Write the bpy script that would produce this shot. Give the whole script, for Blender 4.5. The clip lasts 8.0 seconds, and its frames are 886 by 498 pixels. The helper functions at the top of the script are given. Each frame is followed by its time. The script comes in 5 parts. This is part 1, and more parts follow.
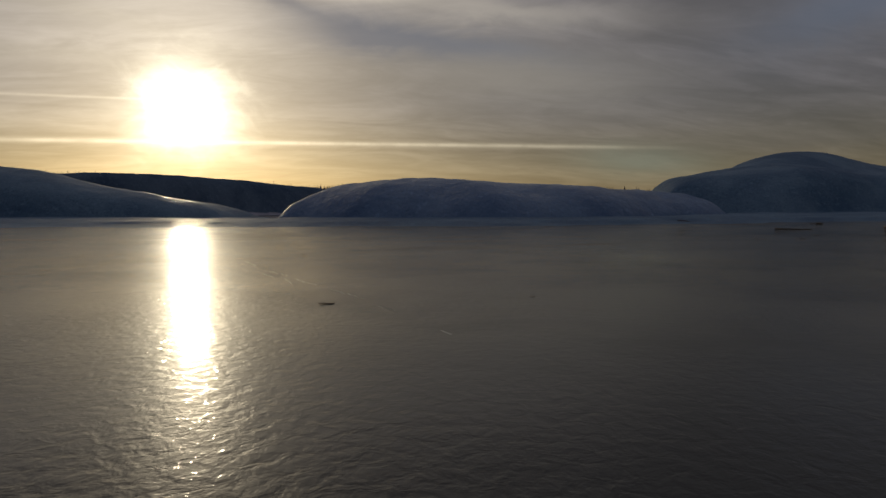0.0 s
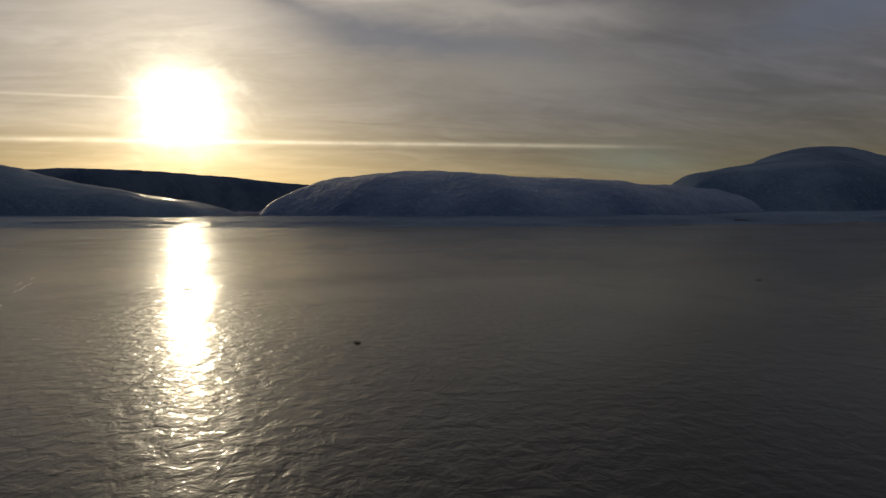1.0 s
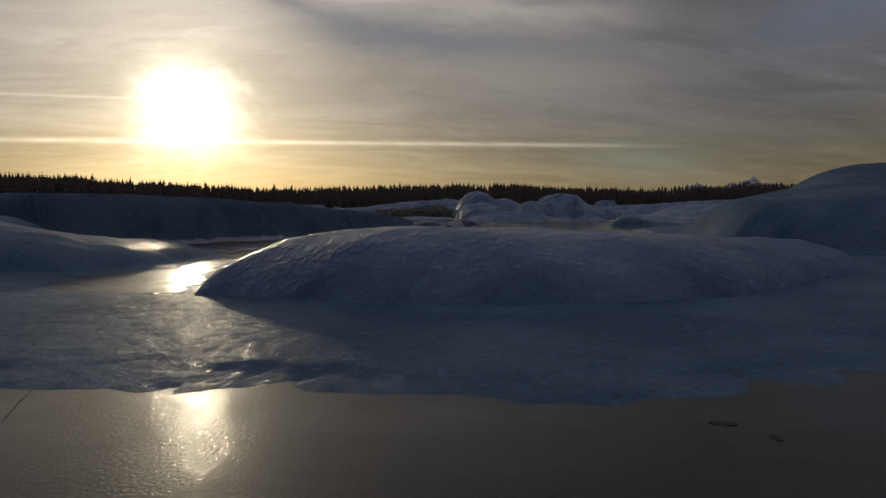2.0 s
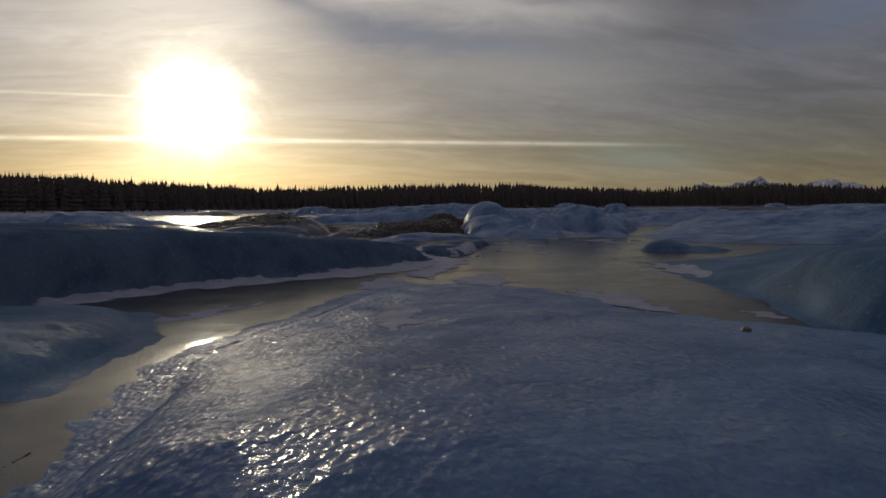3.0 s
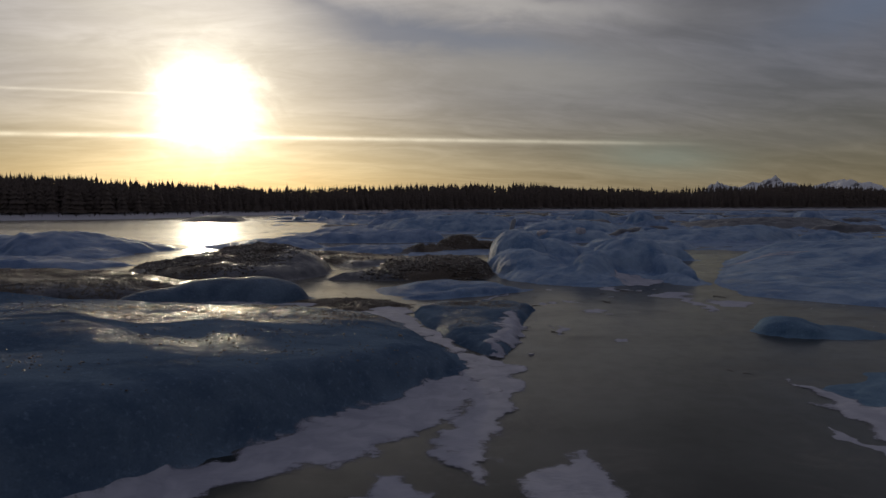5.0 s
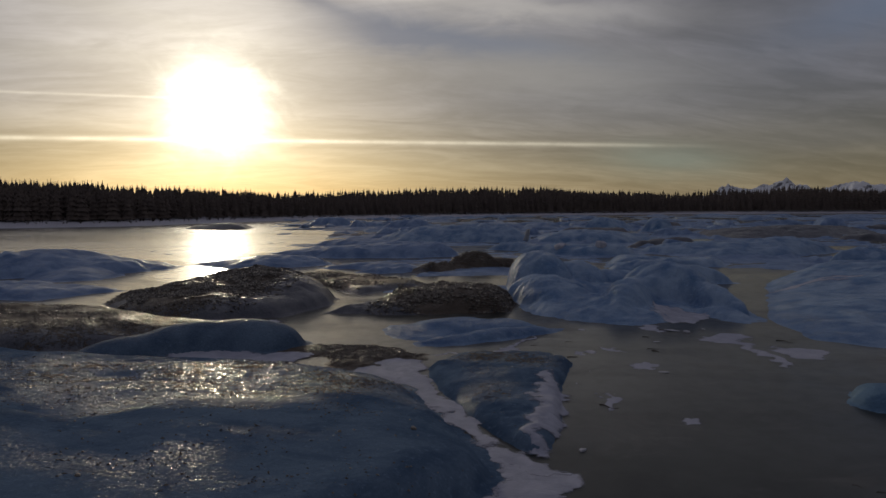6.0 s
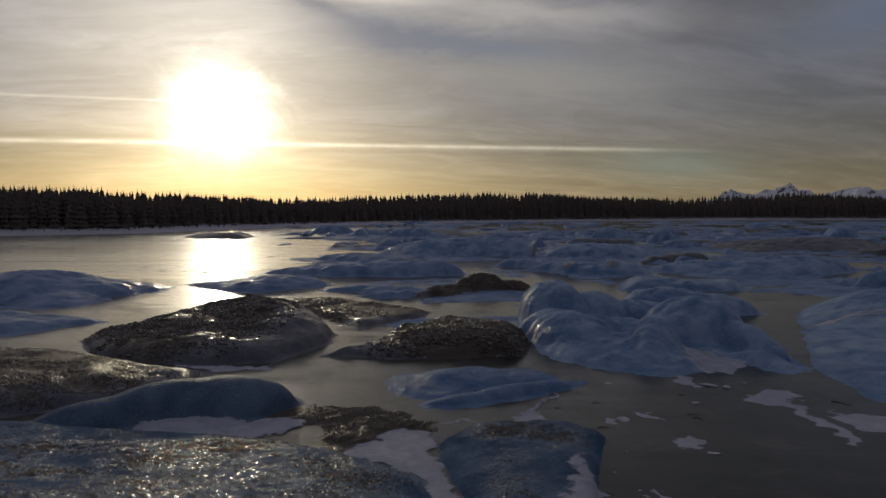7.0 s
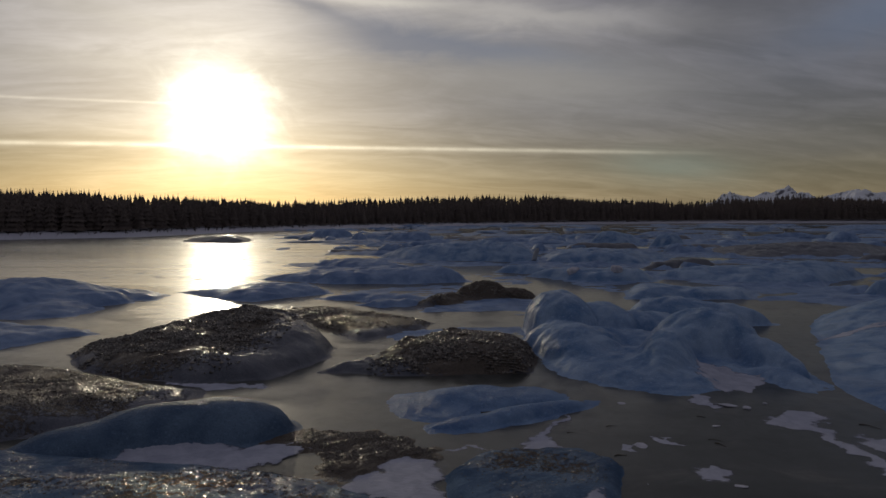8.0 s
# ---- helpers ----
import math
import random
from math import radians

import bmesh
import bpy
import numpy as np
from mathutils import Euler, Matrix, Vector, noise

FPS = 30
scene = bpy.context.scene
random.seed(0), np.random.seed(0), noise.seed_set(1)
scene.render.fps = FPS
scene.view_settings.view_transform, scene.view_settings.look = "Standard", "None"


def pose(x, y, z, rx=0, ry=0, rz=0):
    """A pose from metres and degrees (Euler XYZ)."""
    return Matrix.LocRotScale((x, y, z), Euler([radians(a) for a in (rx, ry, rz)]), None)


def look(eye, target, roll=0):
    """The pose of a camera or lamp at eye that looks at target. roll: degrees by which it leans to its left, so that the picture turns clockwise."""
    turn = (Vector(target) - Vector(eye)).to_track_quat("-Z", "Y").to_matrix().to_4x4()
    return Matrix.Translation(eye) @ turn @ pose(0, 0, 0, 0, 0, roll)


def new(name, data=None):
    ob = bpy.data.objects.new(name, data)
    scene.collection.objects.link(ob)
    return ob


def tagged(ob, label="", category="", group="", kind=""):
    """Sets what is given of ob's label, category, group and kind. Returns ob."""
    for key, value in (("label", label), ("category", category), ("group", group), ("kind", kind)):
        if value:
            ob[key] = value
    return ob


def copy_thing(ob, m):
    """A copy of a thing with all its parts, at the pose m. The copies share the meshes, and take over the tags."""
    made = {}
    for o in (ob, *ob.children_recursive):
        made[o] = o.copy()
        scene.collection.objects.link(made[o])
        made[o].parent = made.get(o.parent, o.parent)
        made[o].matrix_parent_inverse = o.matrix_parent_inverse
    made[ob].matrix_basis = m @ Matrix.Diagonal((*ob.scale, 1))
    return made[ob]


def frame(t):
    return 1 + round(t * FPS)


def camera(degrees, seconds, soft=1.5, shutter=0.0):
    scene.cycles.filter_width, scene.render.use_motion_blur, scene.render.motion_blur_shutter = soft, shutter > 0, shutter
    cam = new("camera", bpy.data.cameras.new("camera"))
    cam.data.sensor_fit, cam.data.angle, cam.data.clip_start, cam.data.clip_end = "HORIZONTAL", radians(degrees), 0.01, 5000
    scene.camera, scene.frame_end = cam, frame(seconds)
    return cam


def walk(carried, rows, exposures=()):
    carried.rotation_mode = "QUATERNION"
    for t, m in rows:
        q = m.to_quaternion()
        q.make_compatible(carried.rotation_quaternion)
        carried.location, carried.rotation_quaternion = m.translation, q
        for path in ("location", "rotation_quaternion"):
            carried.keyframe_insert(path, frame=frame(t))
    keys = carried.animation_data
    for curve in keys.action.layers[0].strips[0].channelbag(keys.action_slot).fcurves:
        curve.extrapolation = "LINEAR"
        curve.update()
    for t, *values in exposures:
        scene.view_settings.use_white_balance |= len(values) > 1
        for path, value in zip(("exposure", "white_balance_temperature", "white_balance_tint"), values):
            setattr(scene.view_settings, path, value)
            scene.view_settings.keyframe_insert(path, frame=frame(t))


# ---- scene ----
cam = camera(66.0, 8.0)
PATH = [
    (0, (0.197, -0.544, 0.193), (0.231, 1.452, 0.078), -0.3),
    (0.5, (0.164, -0.01, 0.174), (0.198, 1.987, 0.058), -0.3),
    (1, (0.142, 1.05, 0.167), (0.181, 3.046, 0.05), -0.3),
    (1.5, (0.149, 2.299, 0.502), (0.194, 4.295, 0.38), -0.2),
    (1.7, (0.217, 2.856, 0.693), (0.253, 4.852, 0.576), -0.3),
    (2.8, (0.008, 7.247, 1.788), (0.028, 9.243, 1.665), -0.5),
    (3, (0.013, 8.086, 2.017), (0.026, 10.082, 1.895), -0.3),
    (3.5, (-0.076, 10.375, 2.702), (-0.074, 12.371, 2.577), -0.2),
    (4, (-0.167, 12.436, 3.263), (-0.174, 14.432, 3.136), -0.1),
    (4.5, (-0.344, 14.625, 3.728), (-0.359, 16.621, 3.603), -0.2),
    (4.7, (-0.471, 15.648, 3.857), (-0.486, 17.644, 3.729), 0.1),
    (5.8, (-1.003, 20.643, 5.065), (-1.043, 22.639, 4.939), -0.5),
    (6, (-1.055, 21.465, 5.206), (-1.101, 23.461, 5.086), -0.1),
    (6.5, (-1.266, 23.403, 5.879), (-1.317, 25.399, 5.764), 0.0),
    (7, (-1.441, 24.628, 6.523), (-1.493, 26.625, 6.414), 0.1),
    (7.5, (-1.56, 25.472, 6.814), (-1.61, 27.468, 6.71), 0.1),
    (8, (-1.672, 25.95, 6.831), (-1.721, 27.947, 6.729), 0.1),
]
walk(cam, [(t, look(eye, target, roll)) for t, eye, target, roll in PATH],
     [(0.0, -0.22, 6950, 10), (1.7, -0.2, 6900, 10), (3.0, 0.0, 6500, 10), (8.0, 0.0, 6450, 10)])

# ---------------------------------------------------------------- light
SUN_AZ, SUN_EL = radians(-19.5), radians(7.9)      # left of the +y axis, above the horizon
SUN_DIR = Vector((math.sin(SUN_AZ) * math.cos(SUN_EL), math.cos(SUN_AZ) * math.cos(SUN_EL), math.sin(SUN_EL)))

lamp = bpy.data.lights.new("sun", "SUN")
lamp.energy, lamp.angle, lamp.color = 0.36, radians(1.0), (1.0, 0.86, 0.62)
sun = new("sun", lamp)
sun.matrix_world = look(SUN_DIR * 50, (0, 0, 0))


class Nodes:
    """Short hand for building a node tree."""

    def __init__(self, tree):
        self.tree = tree
        tree.nodes.clear()

    def add(self, kind, *values, **props):
        node = self.tree.nodes.new(kind)
        for key, value in props.items():
            setattr(node, key, value)
        for n, value in enumerate(values):
            self.put(node.inputs[n], value)
        return node

    def put(self, socket, value):
        if value is None:
            return
        if isinstance(value, bpy.types.NodeSocket):
            self.tree.links.new(value, socket)
        else:
            socket.default_value = value

    def math(self, op, a, b=None, c=None, clamp=False):
        return self.add("ShaderNodeMath", a, b, c, operation=op, use_clamp=clamp).outputs[0]

    def vec(self, op, a, b=None):
        node = self.add("ShaderNodeVectorMath", a, b, operation=op)
        return node.outputs["Value"] if op in ("DOT_PRODUCT", "LENGTH") else node.outputs[0]

    def noise(self, vector, scale, detail=4.0, rough=0.55, distort=0.0):
        node = self.add("ShaderNodeTexNoise")
        self.put(node.inputs["Vector"], vector)
        for key, value in (("Scale", scale), ("Detail", detail), ("Roughness", rough), ("Distortion", distort)):
            node.inputs[key].default_value = value
        return node.outputs["Fac"]

    def ramp(self, fac, a, b, lo=0.0, hi=1.0):
        node = self.add("ShaderNodeMapRange", fac, a, b, lo, hi, interpolation_type="SMOOTHSTEP")
        return node.outputs[0]

    def mix(self, fac, a, b, blend="MIX"):
        node = self.add("ShaderNodeMix", data_type="RGBA", blend_type=blend)
        for index, value in ((0, fac), (6, a), (7, b)):
            if isinstance(value, tuple) and len(value) == 3:
                value = (*value, 1.0)
            self.put(node.inputs[index], value)
        return node.outputs[2]

    def scaled(self, vector, s):
        return self.add("ShaderNodeMapping", vector, (0, 0, 0), (0, 0, 0), s).outputs[0]


def make_sky():
    world = bpy.data.worlds.new("sky")
    scene.world = world
    world.use_nodes = True
    n = Nodes(world.node_tree)
    d = n.add("ShaderNodeTexCoord").outputs["Generated"]
    xyz = n.add("ShaderNodeSeparateXYZ", d)
    x, y, z = xyz.outputs
    up = n.math("MAXIMUM", z, 0.0)
    # clear air behind the clouds
    air = n.add("ShaderNodeTexSky", sky_type="NISHITA", sun_disc=False, sun_elevation=SUN_EL, sun_rotation=SUN_AZ)
    air = n.mix(1.0, air.outputs[0], (0.008, 0.008, 0.008), "MULTIPLY")
    # veil of high cloud: warm low down, grey higher up, darker away from the sun
    toward = n.vec("DOT_PRODUCT", d, tuple(SUN_DIR))
    angle = n.math("ARCCOSINE", n.math("MINIMUM", n.math("MAXIMUM", toward, -1.0), 1.0))
    frayed = n.math("MULTIPLY", angle, n.ramp(n.noise(n.scaled(d, (1.0, 1.0, 1.7)), 16.0, 5.0, 0.6, 0.6), 0.28, 0.72, 0.84, 1.16))
    grey = lambda v: n.add("ShaderNodeCombineXYZ", v, v, v).outputs[0]

    def halo(width, power=1.0, reach=None):
        return n.math("EXPONENT", n.math("MULTIPLY", n.math("POWER", n.math("DIVIDE", reach or angle, radians(width)), power), -1.0))

    low = n.ramp(up, 0.01, 0.17, 1.0, 0.0)
    veil = n.mix(low, (0.160, 0.153, 0.178), (0.215, 0.182, 0.122))
    away = n.math("ADD", n.math("MULTIPLY", halo(46.0), 0.60), 0.44)
    veil = n.mix(1.0, veil, grey(away), "MULTIPLY")
    # an overcast sky is brightest overhead
    veil = n.mix(1.0, veil, grey(n.ramp(up, 0.25, 0.95, 1.0, 1.7)), "MULTIPLY")
    # cloud sheets on a flat layer overhead, so that they draw out towards the horizon
    deep = n.math("ADD", up, 0.20)
    flat = n.add("ShaderNodeCombineXYZ", n.math("DIVIDE", x, deep), n.math("DIVIDE", y, deep), 0.0).outputs[0]
    turned = n.add("ShaderNodeMapping", flat, (3.4, 1.2, 0.0), (0, 0, radians(-14)), (0.8, 1.1, 1.0)).outputs[0]
    sheets = n.ramp(n.noise(n.scaled(turned, (0.6, 1.0, 1.0)), 0.9, 5.0, 0.50, 1.0), 0.30, 0.70, 0.76, 1.26)
    wisps = n.ramp(n.noise(n.scaled(turned, (0.8, 1.5, 1.0)), 2.6, 6.0, 0.56, 1.8), 0.30, 0.72, 0.86, 1.15)
    fleece = n.ramp(n.noise(n.scaled(turned, (1.0, 1.4, 1.0)), 12.0, 5.0, 0.62, 0.8), 0.30, 0.75, 0.96, 1.05)
    cloud = n.math("MULTIPLY", n.math("MULTIPLY", sheets, wisps), fleece)
    veil = n.mix(1.0, veil, grey(cloud), "MULTIPLY")
    bearing = n.math("ARCTAN2", x, y)
    height = n.math("ARCSINE", z)
    ragged = n.math("SUBTRACT", n.noise(n.scaled(d, (1.0, 1.0, 2.6)), 7.0, 6.0, 0.6, 0.5), 0.5)

    def bank(az, el, wide, tall, tilt, fray):
        """Soft outline of one cloud bank, or of a gap between two, by its bearing and height in degrees."""
        u = n.math("SUBTRACT", bearing, radians(az))
        v = n.math("SUBTRACT", n.math("SUBTRACT", height, radians(el)), n.math("MULTIPLY", u, tilt))
        v = n.math("ADD", v, n.math("MULTIPLY", ragged, radians(fray)))
        q = n.math("ADD", n.math("POWER", n.math("ABSOLUTE", n.math("DIVIDE", u, radians(wide))), 2.0), n.math("POWER", n.math("ABSOLUTE", n.math("DIVIDE", v, radians(tall))), 2.0))
        return n.math("EXPONENT", n.math("MULTIPLY", q, -1.0))

    gap = n.math("ADD", bank(-5.0, 14.2, 7.0, 1.7, -0.13, 3.2), n.math("MULTIPLY", bank(5.0, 13.0, 6.5, 1.0, -0.14, 2.6), 0.9))
    gap = n.math("MINIMUM", n.math("ADD", gap, n.math("MULTIPLY", bank(-13.0, 16.6, 4.0, 0.7, -0.25, 2.2), 0.6)), 1.0)
    blue = n.math("ADD", gap, n.math("MULTIPLY", bank(32, 13.8, 7.0, 2.0, 0.15, 3.5), 0.85))
    veil = n.mix(n.math("MULTIPLY", blue, 0.85), veil, (0.098, 0.122, 0.182))
    veil = n.mix(n.math("MULTIPLY", bank(17, 3.8, 5.0, 1.2, -0.05, 2.0), 0.60), veil, (0.125, 0.170, 0.160))
    veil = n.mix(n.math("MULTIPLY", bank(14, 7.4, 5.0, 0.6, -0.02, 1.8), 0.50), veil, (0.085, 0.080, 0.088))
    veil = n.mix(n.math("MULTIPLY", bank(29, 5.0, 9.0, 0.8, 0.03, 1.6), 0.35), veil, (0.085, 0.080, 0.085))
    veil = n.mix(n.math("MULTIPLY", bank(6, 15.9, 10.0, 1.0, -0.10, 3.0), 0.80), veil, (0.33, 0.31, 0.30))
    veil = n.mix(n.math("MULTIPLY", bank(-6, 17.0, 5.0, 0.35, -0.02, 1.4), 0.8), veil, (0.42, 0.40, 0.37))
    veil = n.mix(n.math("MULTIPLY", bank(8, 11.0, 11.0, 2.4, -0.08, 3.0), 0.60), veil, (0.25, 0.236, 0.228))
    veil = n.mix(n.math("MULTIPLY", bank(-30, 11.0, 9.0, 0.8, 0.04, 2.4), 0.45), veil, (0.13, 0.125, 0.135))
    veil = n.mix(n.math("MULTIPLY", bank(-27, 14.8, 8.0, 0.7, -0.12, 2.4), 0.45), veil, (0.15, 0.145, 0.155))
    # light scattered round the sun
    uneven = n.math("ADD", n.math("MULTIPLY", cloud, 0.6), 0.40)
    wide = n.math("MULTIPLY", n.math("MULTIPLY", halo(9.0), 0.90), n.math("MULTIPLY", uneven, n.math("SUBTRACT", 1.0, n.math("MULTIPLY", blue, 0.8))))
    hot = n.math("ADD", n.math("MULTIPLY", halo(2.9, 2.0, frayed), 2.2), n.math("MULTIPLY", halo(1.4, 2.0), 4.0))
    tint = n.mix(low, (1.0, 0.92, 0.72), (1.0, 0.83, 0.42))
    glow = n.mix(1.0, tint, grey(wide), "MULTIPLY")
    glow = n.mix(1.0, glow, n.mix(1.0, (1.0, 0.95, 0.74), grey(hot), "MULTIPLY"), "ADD")
    # old vapour trails, low over the horizon: each lies in a plane through the eye
    trails = None
    patchy = n.ramp(n.noise(d, 26.0, 3.0), 0.3, 0.6, 0.6, 1.0)
    for normal, lift, thick, strength, first, last in (
            ((0.0159, -0.0939, 0.9954), 0.0, 0.16, 0.62, 8, 24), ((0.0159, -0.0939, 0.9954), -0.50, 0.16, -0.07, 2, 16), ((0.0159, -0.0939, 0.9954), 0.45, 0.22, -0.05, 6, 20),
            ((0.041, -0.1427, 0.9889), 0.0, 0.10, 0.26, -23, -19), ((0.062, -0.1176, 0.9911), 0.0, 0.10, -0.05, 2, 14)):
        off = n.math("DIVIDE", n.math("SUBTRACT", n.vec("DOT_PRODUCT", d, normal), radians(lift)), radians(thick))
        band = n.math("EXPONENT", n.math("MULTIPLY", n.math("MULTIPLY", off, off), -1.0))
        ends = n.math("MULTIPLY", n.ramp(bearing, radians(first), radians(last), 1.0, 0.0), n.ramp(toward, 0.5, 0.8))
        band = n.math("MULTIPLY", n.math("MULTIPLY", band, n.math("MULTIPLY", ends, strength)), patchy)
        trails = band if trails is None else n.math("ADD", trails, band)
    trails = n.math("MULTIPLY", trails, n.math("ADD", halo(22.0), 0.12))
    trail = n.mix(1.0, (1.0, 0.92, 0.72), grey(trails), "MULTIPLY")
    total = n.mix(1.0, n.mix(1.0, n.mix(1.0, veil, glow, "ADD"), trail, "ADD"), air, "ADD")
    back = n.add("ShaderNodeBackground", total, 1.0)
    n.add("ShaderNodeOutputWorld", back.outputs[0])


make_sky()


# ---------------------------------------------------------------- materials
def material(name):
    mat = bpy.data.materials.new(name)
    mat.use_nodes = True
    n = Nodes(mat.node_tree)
    bsdf = n.add("ShaderNodeBsdfPrincipled")
    n.add("ShaderNodeOutputMaterial", bsdf.outputs[0])
    return mat, n, bsdf, n.add("ShaderNodeTexCoord").outputs["Object"]


def bump(n, bsdf, height, strength, distance, under=None):
    node = n.add("ShaderNodeBump")
    node.inputs["Strength"].default_value = strength
    node.inputs["Distance"].default_value = distance
    n.put(node.inputs["Height"], height)
    n.put(node.inputs["Normal"], under)
    n.put(bsdf.inputs["Normal"], node.outputs[0])
    return node.outputs[0]


def ice_material(name, pale, deep, rough=(0.50, 0.68), dirt=(0.100, 0.083, 0.070), scallop=5.0, pitted=0.55, film_rough=0.10, film_most=0.32, film_least=0.05, film_ior=1.31, melted=False, grain=0.4, pit=2.0):
    """Weathered glacier ice: scalloped, cloudy, with sooty grit where the mesh carries a dirt mask."""
    mat, n, bsdf, p = material(name)
    cloudy = n.noise(p, 0.55, 6.0, 0.6, 0.5)
    fine = n.noise(p, 9.0, 5.0, 0.6)
    colour = n.mix(n.ramp(cloudy, 0.32, 0.68), deep, pale)
    colour = n.mix(n.ramp(fine, 0.52, 0.76, 0.0, 0.5), colour, tuple(min(1.0, c * 1.5) for c in pale))
    specks = n.noise(p, 21.0, 6.0, 0.7, 0.3)
    colour = n.mix(n.ramp(specks, 0.34, 0.50, grain, 0.0), colour, tuple(0.45 * c for c in deep))
    colour = n.mix(n.ramp(specks, 0.56, 0.70, 0.0, 0.6 * grain), colour, tuple(min(1.0, 1.5 * c) for c in pale))
    mask = n.add("ShaderNodeAttribute", attribute_name="dirt").outputs["Fac"]
    grit = n.math("ADD", mask, n.math("MULTIPLY", n.math("SUBTRACT", n.noise(p, 5.5, 8.0, 0.72), 0.5), 1.7))
    grit = n.math("MULTIPLY", n.ramp(grit, 0.42, 0.62), n.ramp(mask, 0.0, 0.10))
    soil = n.mix(n.noise(p, 14.0, 4.0), tuple(c * 0.5 for c in dirt), tuple(c * 1.7 for c in dirt))
    colour = n.mix(grit, colour, soil)
    n.put(bsdf.inputs["Base Color"], colour)
    n.put(bsdf.inputs["Roughness"], n.math("ADD", n.ramp(fine, 0.3, 0.7, *rough), n.math("MULTIPLY", grit, 0.12)))
    bsdf.inputs["IOR"].default_value = 1.31
    bsdf.inputs["Specular IOR Level"].default_value = 0.0 if melted else 0.10
    cells = n.add("ShaderNodeTexVoronoi", feature="SMOOTH_F1")
    n.put(cells.inputs["Vector"], n.vec("ADD", p, n.scaled(n.add("ShaderNodeTexNoise", p).outputs["Color"], (0.3, 0.3, 0.3))))
    cells.inputs["Scale"].default_value = scallop
    first = bump(n, bsdf, cells.outputs["Distance"], 0.35, 0.05)
    pits = n.add("ShaderNodeTexVoronoi", feature="SMOOTH_F1")
    n.put(pits.inputs["Vector"], n.scaled(p, (1.0, 0.7, 1.0)))
    pits.inputs["Scale"].default_value = scallop * pit
    lumps = bump(n, bsdf, n.noise(p, 7.0, 7.0, 0.68, 0.4), 0.35, 0.05, first)
    second = bump(n, bsdf, n.noise(p, 34.0, 6.0, 0.66), 0.5, 0.012, lumps)
    bump(n, bsdf, n.math("MULTIPLY", n.noise(p, 22.0, 6.0, 0.7), grit), 0.9, 0.05, second)
    # a thin glassy film over the pits, which breaks the sun into separate glints
    film = n.add("ShaderNodeBump")
    film.inputs["Strength"].default_value = pitted
    film.inputs["Distance"].default_value = 0.05
    n.put(film.inputs["Height"], n.math("ADD", pits.outputs["Distance"], n.math("MULTIPLY", n.noise(p, 26.0, 3.0, 0.5), 0.35)))
    n.put(film.inputs["Normal"], first)
    n.put(bsdf.inputs["Coat Normal"], film.outputs[0])
    film = n.math("MULTIPLY", n.ramp(n.noise(p, 0.9, 4.0), 0.35, 0.65, film_least, film_most), n.math("SUBTRACT", 1.0, n.math("MULTIPLY", grit, 0.4)))
    if melted:      # meltwater gathers round the sun-warmed grit only
        film = n.math("MULTIPLY", film, n.ramp(mask, 0.10, 0.34))
    n.put(bsdf.inputs["Coat Weight"], film)
    bsdf.inputs["Coat Roughness"].default_value = film_rough
    bsdf.inputs["Coat IOR"].default_value = film_ior
    return mat


def snow_material():
    mat, n, bsdf, p = material("wind_packed_snow")
    drift = n.noise(p, 1.6, 6.0, 0.6, 0.8)
    colour = n.mix(n.ramp(drift, 0.3, 0.7), (0.31, 0.325, 0.42), (0.45, 0.465, 0.56))
    n.put(bsdf.inputs["Base Color"], colour)
    # loose grains thin out towards the rim of a drift
    cover = n.add("ShaderNodeAttribute", attribute_name="dirt").outputs["Fac"]
    ragged = n.math("ADD", n.noise(n.scaled(p, (1.0, 2.2, 1.0)), 5.5, 8.0, 0.72, 0.6), n.math("MULTIPLY", n.noise(p, 30.0, 4.0, 0.7), 0.45))
    n.put(bsdf.inputs["Alpha"], n.ramp(n.math("ADD", n.math("MULTIPLY", cover, 2.4), n.math("MULTIPLY", n.math("SUBTRACT", ragged, 0.72), 2.4)), 0.35, 1.60))
    bsdf.inputs["Roughness"].default_value = 0.75
    first = bump(n, bsdf, n.noise(n.scaled(p, (1.0, 3.2, 1.0)), 3.0, 5.0, 0.6, 0.6), 0.6, 0.04)
    bump(n, bsdf, n.noise(p, 60.0, 3.0), 0.35, 0.006, first)
    return mat


LAKE_SKIN = 0.60


